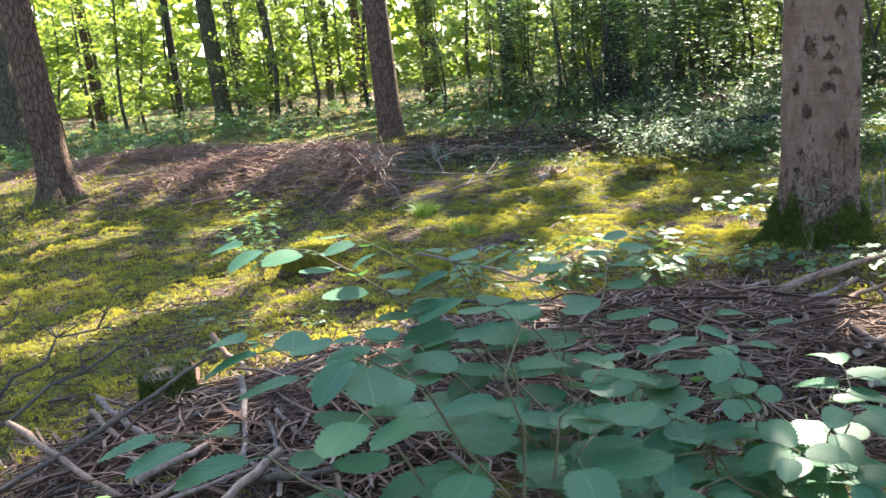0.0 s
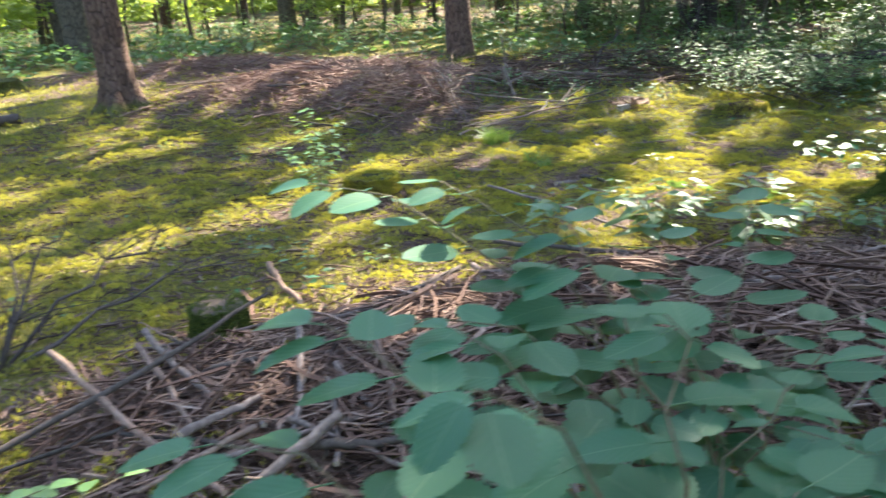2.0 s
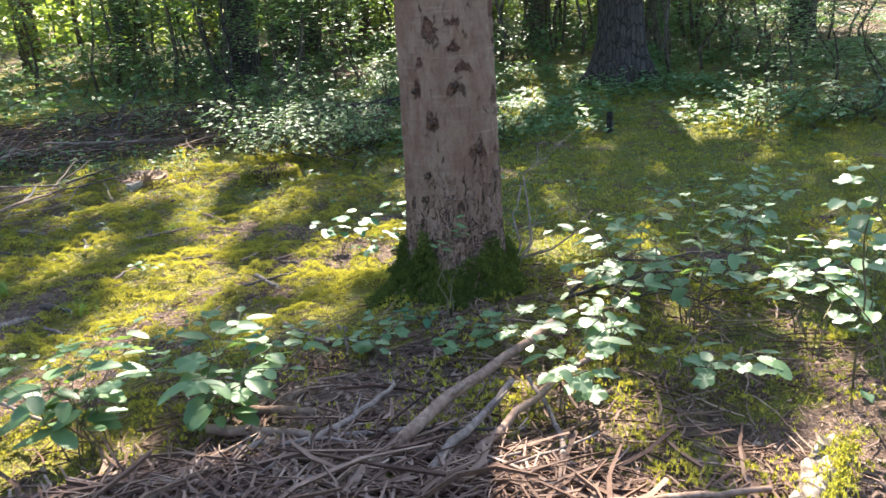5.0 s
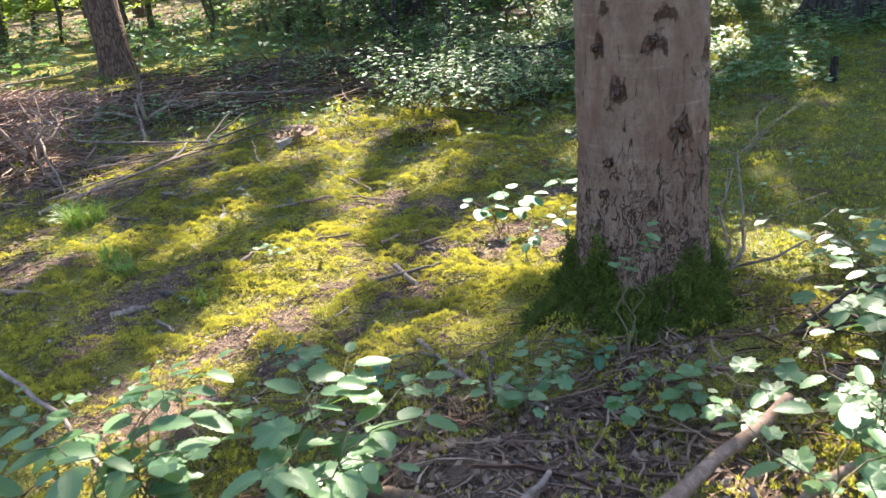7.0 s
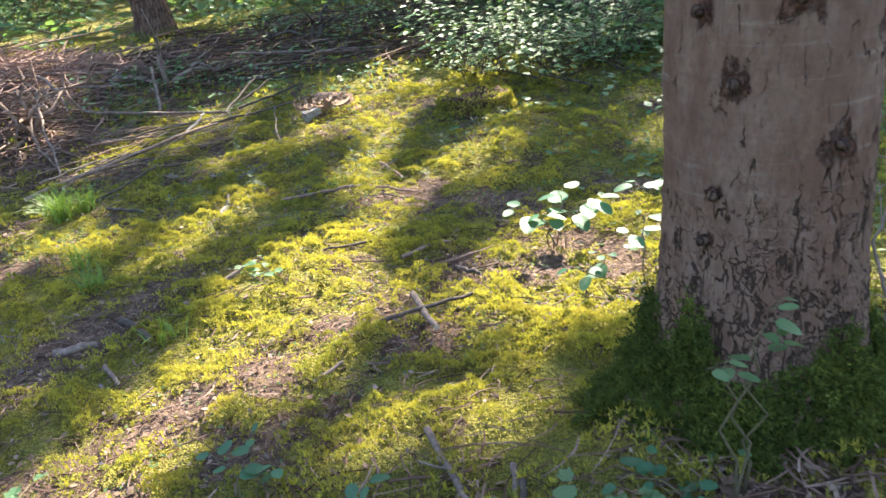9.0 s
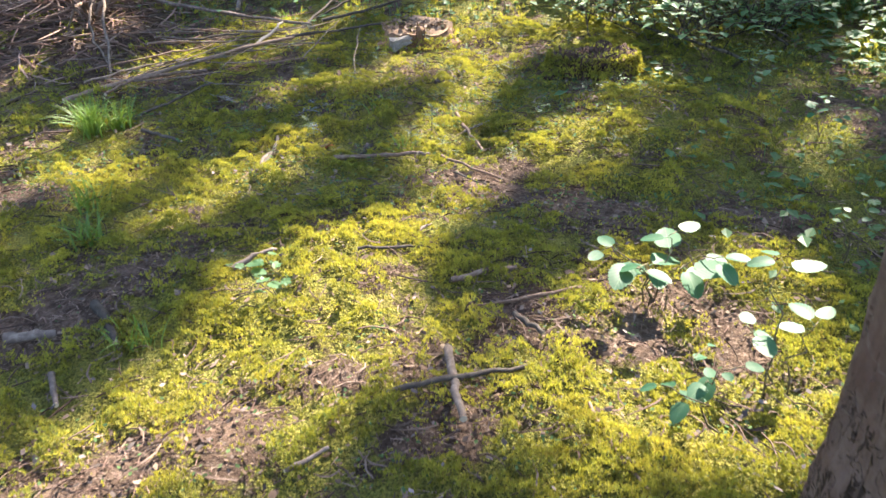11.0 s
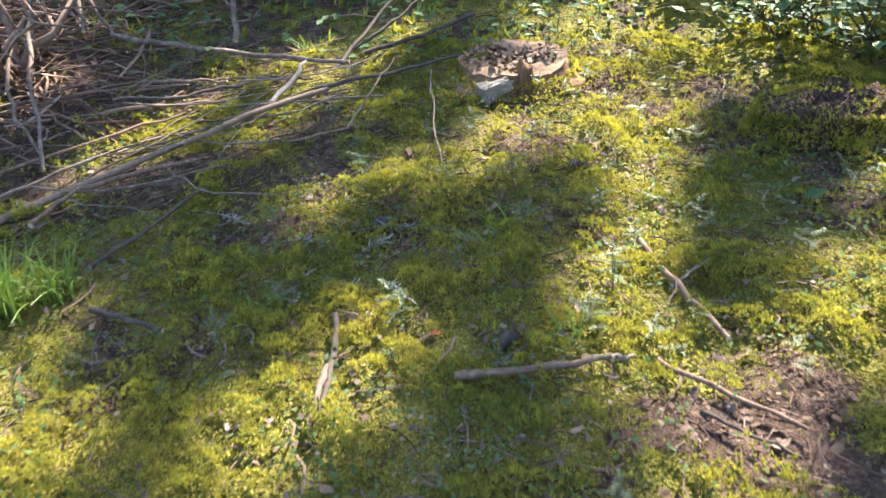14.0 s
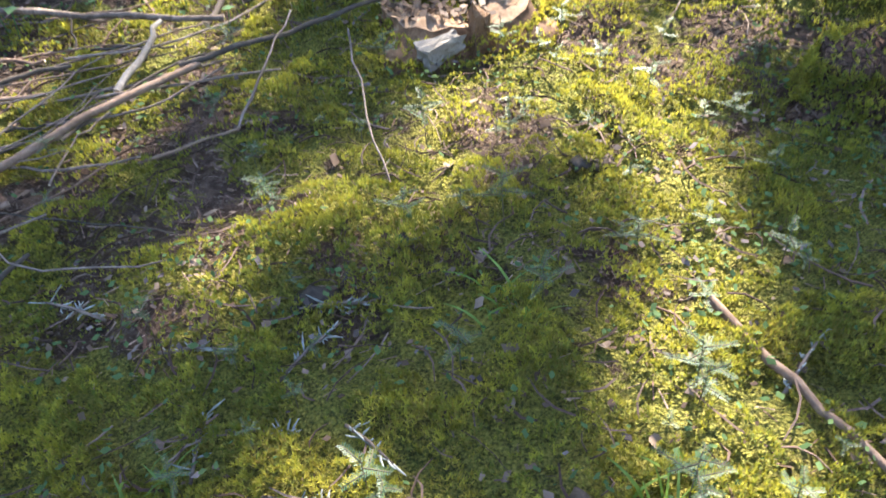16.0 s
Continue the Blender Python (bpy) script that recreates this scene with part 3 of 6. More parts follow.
twig_field("brushwood", "heap of reddish dead spruce twigs on the ground", x, y, surface(x, y) + rng.uniform(0, 0.16, len(x)) * np.clip(pile(x, y) * 4, 0.2, 1), 0.4, 0.0048, 0.5, M_TWIGS_RED, 33)
x, y = rng.uniform(-6, -0.3, 5000), rng.uniform(3.5, 12, 5000)
twig_field("fallen_twigs", "dark twigs scattered over the moss", x, y, surface(x, y) + 0.012, 0.2, 0.004, 0.12, M_FALLEN, 39)
x, y = rng.uniform(-4, 5, 3400), rng.uniform(2.5, 11, 3400)
twig_field("fallen_twigs", "thin fallen twigs lying on the moss", x, y, surface(x, y) + 0.02, 0.13, 0.0025, 0.12, M_FALLEN, 34)
x, y = rng.uniform(1.0, 4.0, 1100), rng.uniform(3.6, 5.4, 1100)
twig_field("fallen_twigs", "dry twigs scattered at the foot of the fir", x, y, surface(x, y) + rng.uniform(0.004, 0.03, 1100), 0.2, 0.003, 0.15, M_TWIGS, 40)
x, y = rng.uniform(-0.6, 3.0, 1500), rng.uniform(5.4, 10.2, 1500)
twig_field("fallen_twigs", "thin fallen twigs lying on the moss", x, y, surface(x, y) + 0.028, 0.09, 0.0022, 0.2, M_FALLEN, 37)
x, y = rng.uniform(-0.5, 4.5, 2600), rng.uniform(11, 14.5, 2600)
twig_field("fallen_twigs", "thin fallen twigs among the undergrowth", x, y, surface(x, y) + rng.uniform(0, 0.08, 2600), 0.5, 0.006, 0.2, M_FALLEN, 35)


# tiny plants and greyish dead leaf bits through the moss
def speckle(name, label, category, x0, x1, y0, y1, count, lift, size, mat, seed, tilt):
    rng = np.random.RandomState(seed)
    x, y = rng.uniform(x0, x1, count), rng.uniform(y0, y1, count)
    drift = value_noise(2.3 * x + 11, 2.3 * y) + 0.7 * value_noise(6 * x, 6 * y)
    keep = drift > rng.uniform(-0.7, 0.9, count)
    x, y = x[keep], y[keep]
    pos = np.stack([x, y, surface(x, y) + 0.012 + rng.uniform(0.2, 1, len(x)) * lift], -1)
    v, f = scatter(SCRAP_V, SCRAP_F, pos, rotations(rng, len(x), tilt), rng.uniform(0.5, 1.4, len(x)) * size)
    return tagged(new(name, big_mesh(name, v, f, mat)), label, category, kind="stuff")


speckle("moss_plants", "tiny blue-green plants growing through the moss", "small plants", -0.4, 3.2, 7.4, 10.6, 13000, 0.05, 0.017, M_TINY, 26, 0.5)
speckle("moss_plants", "tiny blue-green plants growing through the moss", "small plants", -0.4, 3.2, 5.4, 7.4, 3000, 0.03, 0.014, M_TINY, 27, 0.5)
speckle("moss_plants", "tiny blue-green plants growing through the moss", "small plants", 3.0, 7.5, 5.4, 9.5, 6000, 0.06, 0.03, M_TINY, 28, 0.5)
speckle("dead_leaf_bits", "grey-brown dead leaf bits in the moss", "leaf litter", -0.4, 3.2, 5.4, 10.6, 4200, 0.03, 0.02, M_DEADBIT, 29, 0.6)

# brown needles on the bare litter
rng = np.random.RandomState(36)
n = 70000
x, y = rng.uniform(-3.5, 4.2, n), rng.uniform(2.0, 10.2, n)
k = rng.uniform(0, 1, n) < np.clip(1.15 - 1.2 * mossy(x, y), 0.04, 1)
x, y = x[k], y[k]
n = len(x)
NEEDLE_V, NEEDLE_F = [(-0.5, -0.04, 0), (0.5, -0.03, 0.05), (0.5, 0.03, 0.05), (-0.5, 0.04, 0.0), (0, 0, 0.07)], [(0, 1, 4), (1, 2, 4), (2, 3, 4), (3, 0, 4)]
v, f = scatter(NEEDLE_V, NEEDLE_F, np.stack([x, y, surface(x, y) + rng.uniform(0.001, 0.012, n)], -1), rotations(rng, n, 0.3), rng.uniform(0.015, 0.045, n))
tagged(new("needle_litter", big_mesh("needle_litter", v, f, M_TWIGS_RED)), "reddish-brown fallen needles on bare ground", "needle litter", kind="stuff")


# ---- trees ----
def trunk_part(parent, r, height, flare, lobes, mat, seed, lean=(0.0, 0.0), sides=20, detail=False, flare_h=0.2, moss=0.5):
    rng = np.random.RandomState(seed)
    zs = [-0.3, -0.12, 0.0, 0.06, 0.13, 0.22, 0.33, 0.47, 0.65, 0.9, 1.2, 1.6, 2.1, 2.8, 3.8, 5.2, 7, 9, 12, height * 0.8, height]
    if detail:
        zs = list(np.arange(-0.25, 2.6, 0.03)) + [2.8, 3.2, 3.8, 4.6, 6, 8, 11, 15, height]
    phase, ph2 = rng.uniform(0, 6.28), rng.uniform(0, 6.28)
    v, f, cr, ms = [], [], [], []
    for z in zs:
        rr = r * max(0.04, 1 - 0.92 * max(z, 0) / height)
        for j in range(sides):
            a = 2 * math.pi * j / sides
            root = 0.55 + 0.45 * math.cos(lobes * a + phase) + 0.2 * math.cos((lobes + 2) * a + ph2)
            if detail:  # four real roots
                turn = [abs((math.degrees(a) - d + 180) % 360 - 180) for d in (172, -125, -62, 75)]
                root = 0.25 + sum(k * math.exp(-((t / 24) ** 2)) for k, t in zip((0.8, 0.45, 0.6, 0.6), turn))
            q = rr + flare * root * math.exp(-max(z, -0.1) / flare_h) + 0.02 * r * math.sin(3 * a + z) + r * 0.018 * rng.uniform(-1, 1)
            if detail:
                q += 0.006 * noise.noise((6 * math.cos(a), 6 * math.sin(a), 5 * z)) + 0.004 * noise.noise((22 * math.cos(a) * r * 3, 22 * math.sin(a) * r * 3, 7 * z))
            v.append((lean[0] * z + q * math.cos(a), lean[1] * z + q * math.sin(a), z))
            cr.append(min(1, max(0.2, 1.0 - (z - 0.25) / 1.25)))
            side = 0.5 - 0.5 * math.cos(a - 2.2)
            ms.append(max(0, min(1, moss * 2 * math.exp(-max(z, 0) / 0.22))) if not detail else max(0, min(1, 1.25 - z / (0.22 + 0.25 * (1 - side)))) * moss)
    n = len(zs)
    for i in range(n - 1):
        for j in range(sides):
            k = (j + 1) % sides
            f.append((i * sides + j, i * sides + k, (i + 1) * sides + k, (i + 1) * sides + j))
    f.append(tuple(range((n - 1) * sides, n * sides)))
    ob = link_mesh("trunk", v, f, [mat], parent)
    for key, vals in (("crackle", cr), ("moss", ms)):
        ob.data.attributes.new(key, "FLOAT", "POINT").data.foreach_set("value", vals)
    return ob


TREES = []


def tree(x, y, r, height, flare, lobes, mat, label, seed, lean=(0.0, 0.0), **kw):
    t = thing("tree", x, y, float(surface(x, y)) - 0.02)
    height = height + 6
    trunk_part(t, r, height, flare, lobes, mat, seed, lean, **kw)
    tagged(t, label, "tree", "forest trees")
    TREES.append((t, x, y, height, lean))
    return t


fir = tree(2.635, 5.37, 0.248, 21, 0.19, 3, M_FIR, "large grey-brown fir with cracked bark and mossy base", 5, (0.0, 0.0), sides=120, detail=True, flare_h=0.16, moss=0.72)
tree(-5.27, 11.1, 0.225, 20, 0.32, 4, M_SPRUCE, "reddish spruce trunk with spreading roots in moss", 6, (-0.035, 0.0), flare_h=0.18, sides=36)
tree(-0.74, 14.65, 0.23, 21, 0.1, 5, M_SPRUCE, "straight brown spruce trunk beside brushwood", 7, (-0.02, 0.0))
tree(-9.7, 18.8, 0.36, 22, 0.16, 4, M_GREYBARK, "thick grey trunk at the edge of the clearing", 8, (-0.03, 0.0))
tree(-10.7, 19.9, 0.2, 20, 0.08, 4, M_GREYBARK, "slender grey trunk beside a thicker one", 9, (-0.04, 0.0))
tree(-12.3, 19.4, 0.2, 18, 0.1, 4, M_DARKBARK, "dark slender trunk in shade", 10, (-0.02, 0.0))
tree(-6.4, 25.2, 0.27, 21, 0.1, 4, M_GREYBARK, "twin grey trunk against bright foliage", 11, (-0.03, 0.0))
tree(-5.75, 25.6, 0.19, 20, 0.08, 4, M_GREYBARK, "twin grey trunk against bright foliage", 12, (-0.03, 0.0))
tree(0.2, 27.0, 0.3, 22, 0.1, 4, M_SPRUCE, "reddish trunk behind the undergrowth", 13, (-0.03, 0.0))
tree(4.1, 17.4, 0.27, 21, 0.12, 4, M_DARKBARK, "dark spruce trunk in the undergrowth", 14)
tree(8.4, 11.5, 0.32, 22, 0.42, 5, M_DARKBARK, "thick dark spruce with flared roots", 15, flare_h=0.34, sides=36)
tree(11.6, 19.1, 0.25, 21, 0.1, 4, M_GREYBARK, "grey trunk in the far undergrowth", 16)
tree(8.85, 23.8, 0.18, 19, 0.07, 4, M_SPRUCE, "slim brown trunk in the far undergrowth", 17)
tree(7.3, 24.5, 0.33, 21, 0.1, 4, M_DARKBARK, "dark trunk in the far undergrowth", 18)
tree(15.5, 14.5, 0.28, 21, 0.12, 4, M_DARKBARK, "dark spruce trunk in the undergrowth", 19)
far_spots = [(-13.5, 24.5, 0.16), (-11, 27, 0.13), (-9.2, 30, 0.15), (-3.3, 27.5, 0.14), (-2.4, 31, 0.2), (2.4, 23.5, 0.22), (3.3, 30, 0.3), (6, 33, 0.25), (13.5, 26, 0.25),
             (17, 21, 0.22), (20, 28, 0.3), (-17, 22, 0.25), (-16, 14, 0.25), (-19, 29, 0.3), (10.5, 31, 0.24), (-14, 5, 0.28), (19, 9, 0.3), (13, 2, 0.26), (7.5, -4, 0.28),
             (-4, -6, 0.3), (2, -9, 0.26), (-10, -3, 0.24), (11, -9, 0.3), (-9, -12, 0.3), (5.6, 20.5, 0.2), (23, 17, 0.3)]
for i, (x, y, r) in enumerate(far_spots):
    tree(x, y, r, 17 + 4 * (i % 3) * 0.7, r * 0.4, 4, (M_GREYBARK, M_SPRUCE, M_DARKBARK)[i % 3], ("grey", "reddish-brown", "dark")[i % 3] + " forest trunk among undergrowth", 40 + i,
         (-0.02 + 0.015 * (i % 4), 0.0), sides=14)

fir_trunk = next(c for c in fir.children if c.name.startswith("trunk"))
# scars of lost branches on the fir, and its skirt of moss
SCARS = [(-136, 0.94, 0.11, 0.09), (-83, 0.79, 0.13, 0.10), (-107, 1.11, 0.11, 0.07), (-155, 1.09, 0.06, 0.09), (-145, 0.68, 0.08, 0.04), (-151, 0.56, 0.07, 0.03), (-133, 1.36, 0.10, 0.15),
         (-97, 1.2, 0.12, 0.05), (-48, 1.05, 0.06, 0.08), (-106, 1.41, 0.11, 0.04), (-106, 1.29, 0.10, 0.04), (-148, 1.22, 0.06, 0.06), (-88, 1.56, 0.10, 0.06)]
fv = np.array([v.co for v in fir_trunk.data.vertices])
ang = np.degrees(np.arctan2(fv[:, 1], fv[:, 0]))
scar = np.zeros(len(fv))
for a, z, w, h in SCARS + [(a + 95, z + 0.1, w, h) for a, z, w, h in SCARS[::2]] + [(a - 20, z + 0.95, w, h) for a, z, w, h in SCARS[:8]]:
    across = np.radians(((ang - a + 180) % 360) - 180) * 0.26
    scar = np.maximum(scar, np.exp(-((across / (0.52 * w)) ** 2 + ((fv[:, 2] - z + 1.2 * across ** 2 / w) / (0.52 * h)) ** 2)))
fir_trunk.data.attributes.new("scar", "FLOAT", "POINT").data.foreach_set("value", scar)
for a, z, w, h in SCARS[:6]:  # broken stubs in the larger scars
    c, s = math.cos(radians(a)), math.sin(radians(a))
    q = np.array([0.247 * c, 0.247 * s, z])
    link_mesh("branch_stub", *tube([q, q + (0.012 * c, 0.012 * s, -0.002), q + (0.022 * c, 0.022 * s, -0.006)], [0.016, 0.014, 0.007], 8, 0.2, int(-a)), [M_SCAR], fir_trunk)

rng = np.random.RandomState(51)
fv = fv[(fv[:, 2] > -0.01) & (fv[:, 2] < 0.62)]
pick = fv[rng.randint(0, len(fv), 150000)] + rng.normal(0, 0.012, (150000, 3))
ang = np.arctan2(pick[:, 1], pick[:, 0])
reach = 0.24 + 0.05 * np.exp(-((ang - 2.9) / 0.35) ** 2) + 0.16 * np.exp(-((ang + 2.75) / 0.22) ** 2) - 0.05 * np.exp(-((ang + 2.3) / 0.1) ** 2) + 0.12 * np.exp(-((ang + 1.25) / 0.16) ** 2) + 0.035 * np.sin(7 * ang) + 0.03 * value_noise(9 * ang + 60, 0 * ang)
bare = np.exp(-((ang + 2.95) / 0.34) ** 2) * (pick[:, 2] < 0.10) + np.exp(-((ang + 1.0) / 0.2) ** 2) * (pick[:, 2] < 0.05)
patchy = value_noise(3 * ang + 9, 11 * pick[:, 2]) + 0.6 * value_noise(9 * ang, 26 * pick[:, 2])
pick[:, :2] *= 1 + 0.13 * np.clip(value_noise(9 * ang + 30, 26 * pick[:, 2]) + 0.3, 0, 1)[:, None]
pick = pick[(patchy > -0.75) & (pick[:, 2] < reach * rng.uniform(0.55, 1.12, len(pick))) & (bare < 0.4)]
v, f = scatter(SPRIG_V, SPRIG_F, pick, rotations(rng, len(pick), 1.3), rng.uniform(0.009, 0.02, len(pick)))
skirt = new("moss_skirt", big_mesh("moss_skirt", v, f, M_MOSS_DARK))
skirt.parent = fir

# crowns: unseen sprays of foliage added to shade the floor, open over sun patches
GAPS_NEAR = [
    (1.2, 6.85, 0.5, 0.2), (1.35, 6.4, 0.5, 0.24), (1.02, 6.5, 0.3, 0.12), (1.5, 7.15, 0.35, 0.1), (0.8, 7.65, 0.42, 0.1), (0.55, 7.3, 0.2, 0.05), (-0.3, 7.95, 0.5, 0.25), (0.2, 7.75, 0.15, 0.04),
    (2.55, 6.66, 0.6, 0.42), (2.75, 6.35, 0.25, 0.2), (2.35, 6.3, 0.4, 0.12), (0.85, 6.0, 0.4, 0.22), (0.6, 5.5, 0.4, 0.2), (2.05, 7.8, 0.12, 0.05), (1.72, 7.5, 0.3, 0.1),
]
GAPS_BEYOND = [
    (1.78, 7.95, 0.2, 0.1), (1.62, 8.35, 0.32, 0.07), (1.87, 10.3, 0.4, 0.3), (0.55, 9.63, 0.25, 0.12), (1.38, 9.44, 0.2, 0.08), (1.83, 9.23, 0.2, 0.07),
    (-1.2, 9.8, 0.5, 0.35), (-0.8, 9.35, 0.3, 0.15), (0.9, 10.2, 0.25, 0.12), (2.7, 10.1, 0.4, 0.25), (-0.1, 9.5, 0.3, 0.1), (0.15, 9.9, 0.3, 0.1), (-1.2, 10.4, 0.6, 0.3), (2.75, 8.9, 0.25, 0.1), (2.2, 9.6, 0.2, 0.06),
]
GAPS_LEFT = [
    (-0.45, 4.1, 0.3, 0.12), (0.5, 4.65, 0.25, 0.1), (-1.0, 7.4, 0.3, 0.14), (-2.4, 7.6, 0.35, 0.15),
    (-1.7, 6.05, 0.5, 0.3), (-2.2, 6.0, 0.6, 0.2), (-4.2, 8.9, 0.6, 0.4), (-3.5, 10.6, 0.6, 0.25), (-3.3, 6.3, 0.6, 0.3), (-2.6, 4.9, 0.4, 0.2), (-3.4, 4.9, 0.5, 0.2), (-5.8, 7.5, 0.6, 0.4),
    (-7.4, 13.2, 1.0, 0.6), (-3.0, 13.4, 1.0, 0.6), (-3.7, 11.3, 0.6, 0.3), (1.7, 14.3, 0.8, 0.5), (-0.85, 1.2, 0.25, 0.1), (0.62, 1.4, 0.3, 0.12), (0.25, 1.1, 0.1, 0.03), (-2.0, 12.2, 0.8, 0.4), (-1.6, 6.6, 0.3, 0.15),
]
GAPS_RIGHT = [
    (1.8, 3.35, 0.3, 0.1), (2.0, 3.0, 0.3, 0.15), (1.4, 3.05, 0.2, 0.06), (0.3, 3.4, 0.15, 0.05), (-0.5, 3.0, 0.15, 0.04),
    (1.2, 4.2, 0.2, 0.08), (0.75, 4.35, 0.2, 0.08), (3.9, 4.3, 0.15, 0.03), (4.6, 5.0, 0.2, 0.05),
    (7.4, 17.6, 1.8, 1.2), (2.2, 14.7, 0.7, 0.4), (8.5, 13.3, 0.9, 0.8), (7.35, 8.9, 0.7, 0.35), (3.2, 4.75, 0.3, 0.1), (2.4, 2.95, 0.5, 0.3), (2.3, 4.1, 0.15, 0.05), (3.1, 3.05, 0.35, 0.3),
    (3.55, 3.75, 0.2, 0.08), (3.6, 5.9, 0.3, 0.14), (12, 12.5, 1.3, 0.9), (16.4, 16.8, 2, 1.5), (2.65, 4.05, 0.12, 0.03), (4.5, 9.5, 0.6, 0.3), (2.3, 3.45, 0.25, 0.14),
]


def sunlit(x, y):
    lit = np.zeros_like(x, bool)
    for cx, cy, along, across in GAPS_NEAR + GAPS_BEYOND + GAPS_LEFT + GAPS_RIGHT:
        u, v = (x - cx) * SUN_H[0] + (y - cy) * SUN_H[1], (x - cx) * SUN_H[1] - (y - cy) * SUN_H[0]
        lit |= (u / (along + 0.2)) ** 2 + (v / (across + 0.13)) ** 2 < 1
    out = np.hypot((x - 0.5) / 5, (y - 6.5) / 5) > 1
    u, v = x * SUN_H[0] + y * SUN_H[1], x * SUN_H[1] - y * SUN_H[0]
    wave = np.sin(1.1 * u + 1.7 * np.sin(0.9 * v)) + np.sin(2.3 * v + 1.3 * np.sin(0.7 * u) + 0.6) + 0.6 * np.sin(3.7 * v - 1.9 * u)
    fine = np.sin(2.3 * u + 1.7 * np.sin(2.1 * v)) + np.sin(5.1 * v + 1.9 * np.sin(1.3 * u) + 2.0) + 0.7 * np.sin(8.3 * v - 3.1 * u)
    side = (x < -0.6) | ((x > 2.2) & (y > 9))
    speck = value_noise(2.6 * u + 40, 4.6 * v + 40)
    calm = (x > -0.9) & (x < 3.3) & (y > 5.3) & (y < 8.7)
    wave, fine = np.where(calm, -9, wave), np.where(calm, -9, fine)
    lit = lit | ((speck > np.where(x < 1.3, 0.66, 0.5)) & (y > 8.6) & (x > -0.8) & (x < 3)) | (out & (y > 1.8) & (wave > np.where(x > 3, np.where(y < 14, 1.4, 1.1), 0.75))) | ((wave > 1.7) & (y > 1.8)) | (side & (fine > np.where(x > 2, np.where(y < 15, 1.35, 0.8), 0.9))) | ((fine > np.where((y > 8) & (x > -0.8), 1.5, 1.75)) & (y > 3))
    for bx, by, half, back, ahead in ((0.7, 7.0, 0.16, 2.2, 1.5), (-0.1, 6.5, 0.2, 2.0, 0.7), (1.05, 7.5, 0.1, 0.5, 0.7), (2.42, 7.5, 0.42, 0.2, 0.85), (0.2, 7.0, 0.3, 0.5, 0.35), (2.15, 8.5, 0.08, 0.2, 0.2), (-2.4, 3.4, 0.6, 0.9, 0.7), (0.45, 6.3, 0.2, 0.6, 0.7)):  # bands kept closed by sprays, added to shade strips of the floor
        du, dv = (x - bx) * SUN_H[0] + (y - by) * SUN_H[1], (x - bx) * SUN_H[1] - (y - by) * SUN_H[0]
        lit &= ~((np.abs(dv) < half) & (du > -back) & (du < ahead))
    return lit


rng = np.random.RandomState(61)
near_n, far_n = 18500, 20000
px = np.concatenate([rng.uniform(-6, 9, near_n), rng.uniform(-12, 17, far_n)])
py = np.concatenate([rng.uniform(-1.0, 12, near_n), rng.uniform(-1.5, 25, far_n)])
size = np.concatenate([rng.uniform(0.32, 0.5, near_n), rng.uniform(0.5, 0.85, far_n)])
pz = rng.uniform(11.0, 15.0, near_n + far_n)
keep = ~sunlit(px, py)
# thinner crowns, through which the sun comes in flecks
thin = np.where((py > 8.2) & (px > -0.5) & (px < 3.4), np.where((py > 8.7) & (px > 0.9), 0.58, 0.7), np.where(px < -4, 0.85, np.where(px < -0.6, 0.68, np.where(px > 3.4, 0.9, 1.0))))
thin = np.where(np.hypot((px - 1.9) / 0.75, (py - 5.9) / 0.5) < 1, 0.25, thin)
thin = np.where(np.hypot(px - 1.75, py - 6.6) < 0.5, 0.32, thin)
thin = np.where(np.hypot((px - 2.6) / 0.6, (py - 8.2) / 0.45) < 1, 0.45, thin)
keep &= rng.uniform(0, 1, len(px)) < thin
inner = (px > -6) & (px < 9) & (py > -1.0) & (py < 12)
keep &= ~inner | (np.arange(len(px)) < near_n)
edge = np.clip((py - 19 - 0.3 * px) / 6, 0, 1)
keep &= rng.uniform(0, 1, len(px)) > 0.85 * edge
px, py, pz, size = px[keep], py[keep], pz[keep], size[keep]
cx, cy = px + SUN_H[0] * pz / math.tan(SUN_EL), py + SUN_H[1] * pz / math.tan(SUN_EL)
SPRAY_V, SPRAY_F = [], []
for i in range(6):
    a = i * 1.05 + 0.3
    b = len(SPRAY_V)
    c, s = math.cos(a), math.sin(a)
    SPRAY_V += [(0.02 * -s, 0.02 * c, 0), (0.22 * c - 0.11 * s, 0.22 * s + 0.11 * c, 0.03), (0.46 * c, 0.46 * s, -0.05), (0.22 * c + 0.11 * s, 0.22 * s - 0.11 * c, 0.0)]
    SPRAY_F.append((b, b + 1, b + 2, b + 3))
centres = np.array([(t[1], t[2]) for t in TREES])
owner = np.argmin((cx[:, None] - centres[None, :, 0]) ** 2 + (cy[:, None] - centres[None, :, 1]) ** 2, 1)
limb_v, limb_f = tube([(0, 0, 0), (0.8, 0.05, 0.25), (1.7, -0.05, 0.35), (2.6, 0.05, 0.2)], [0.06, 0.045, 0.03, 0.01], 7)
limb_mesh = None
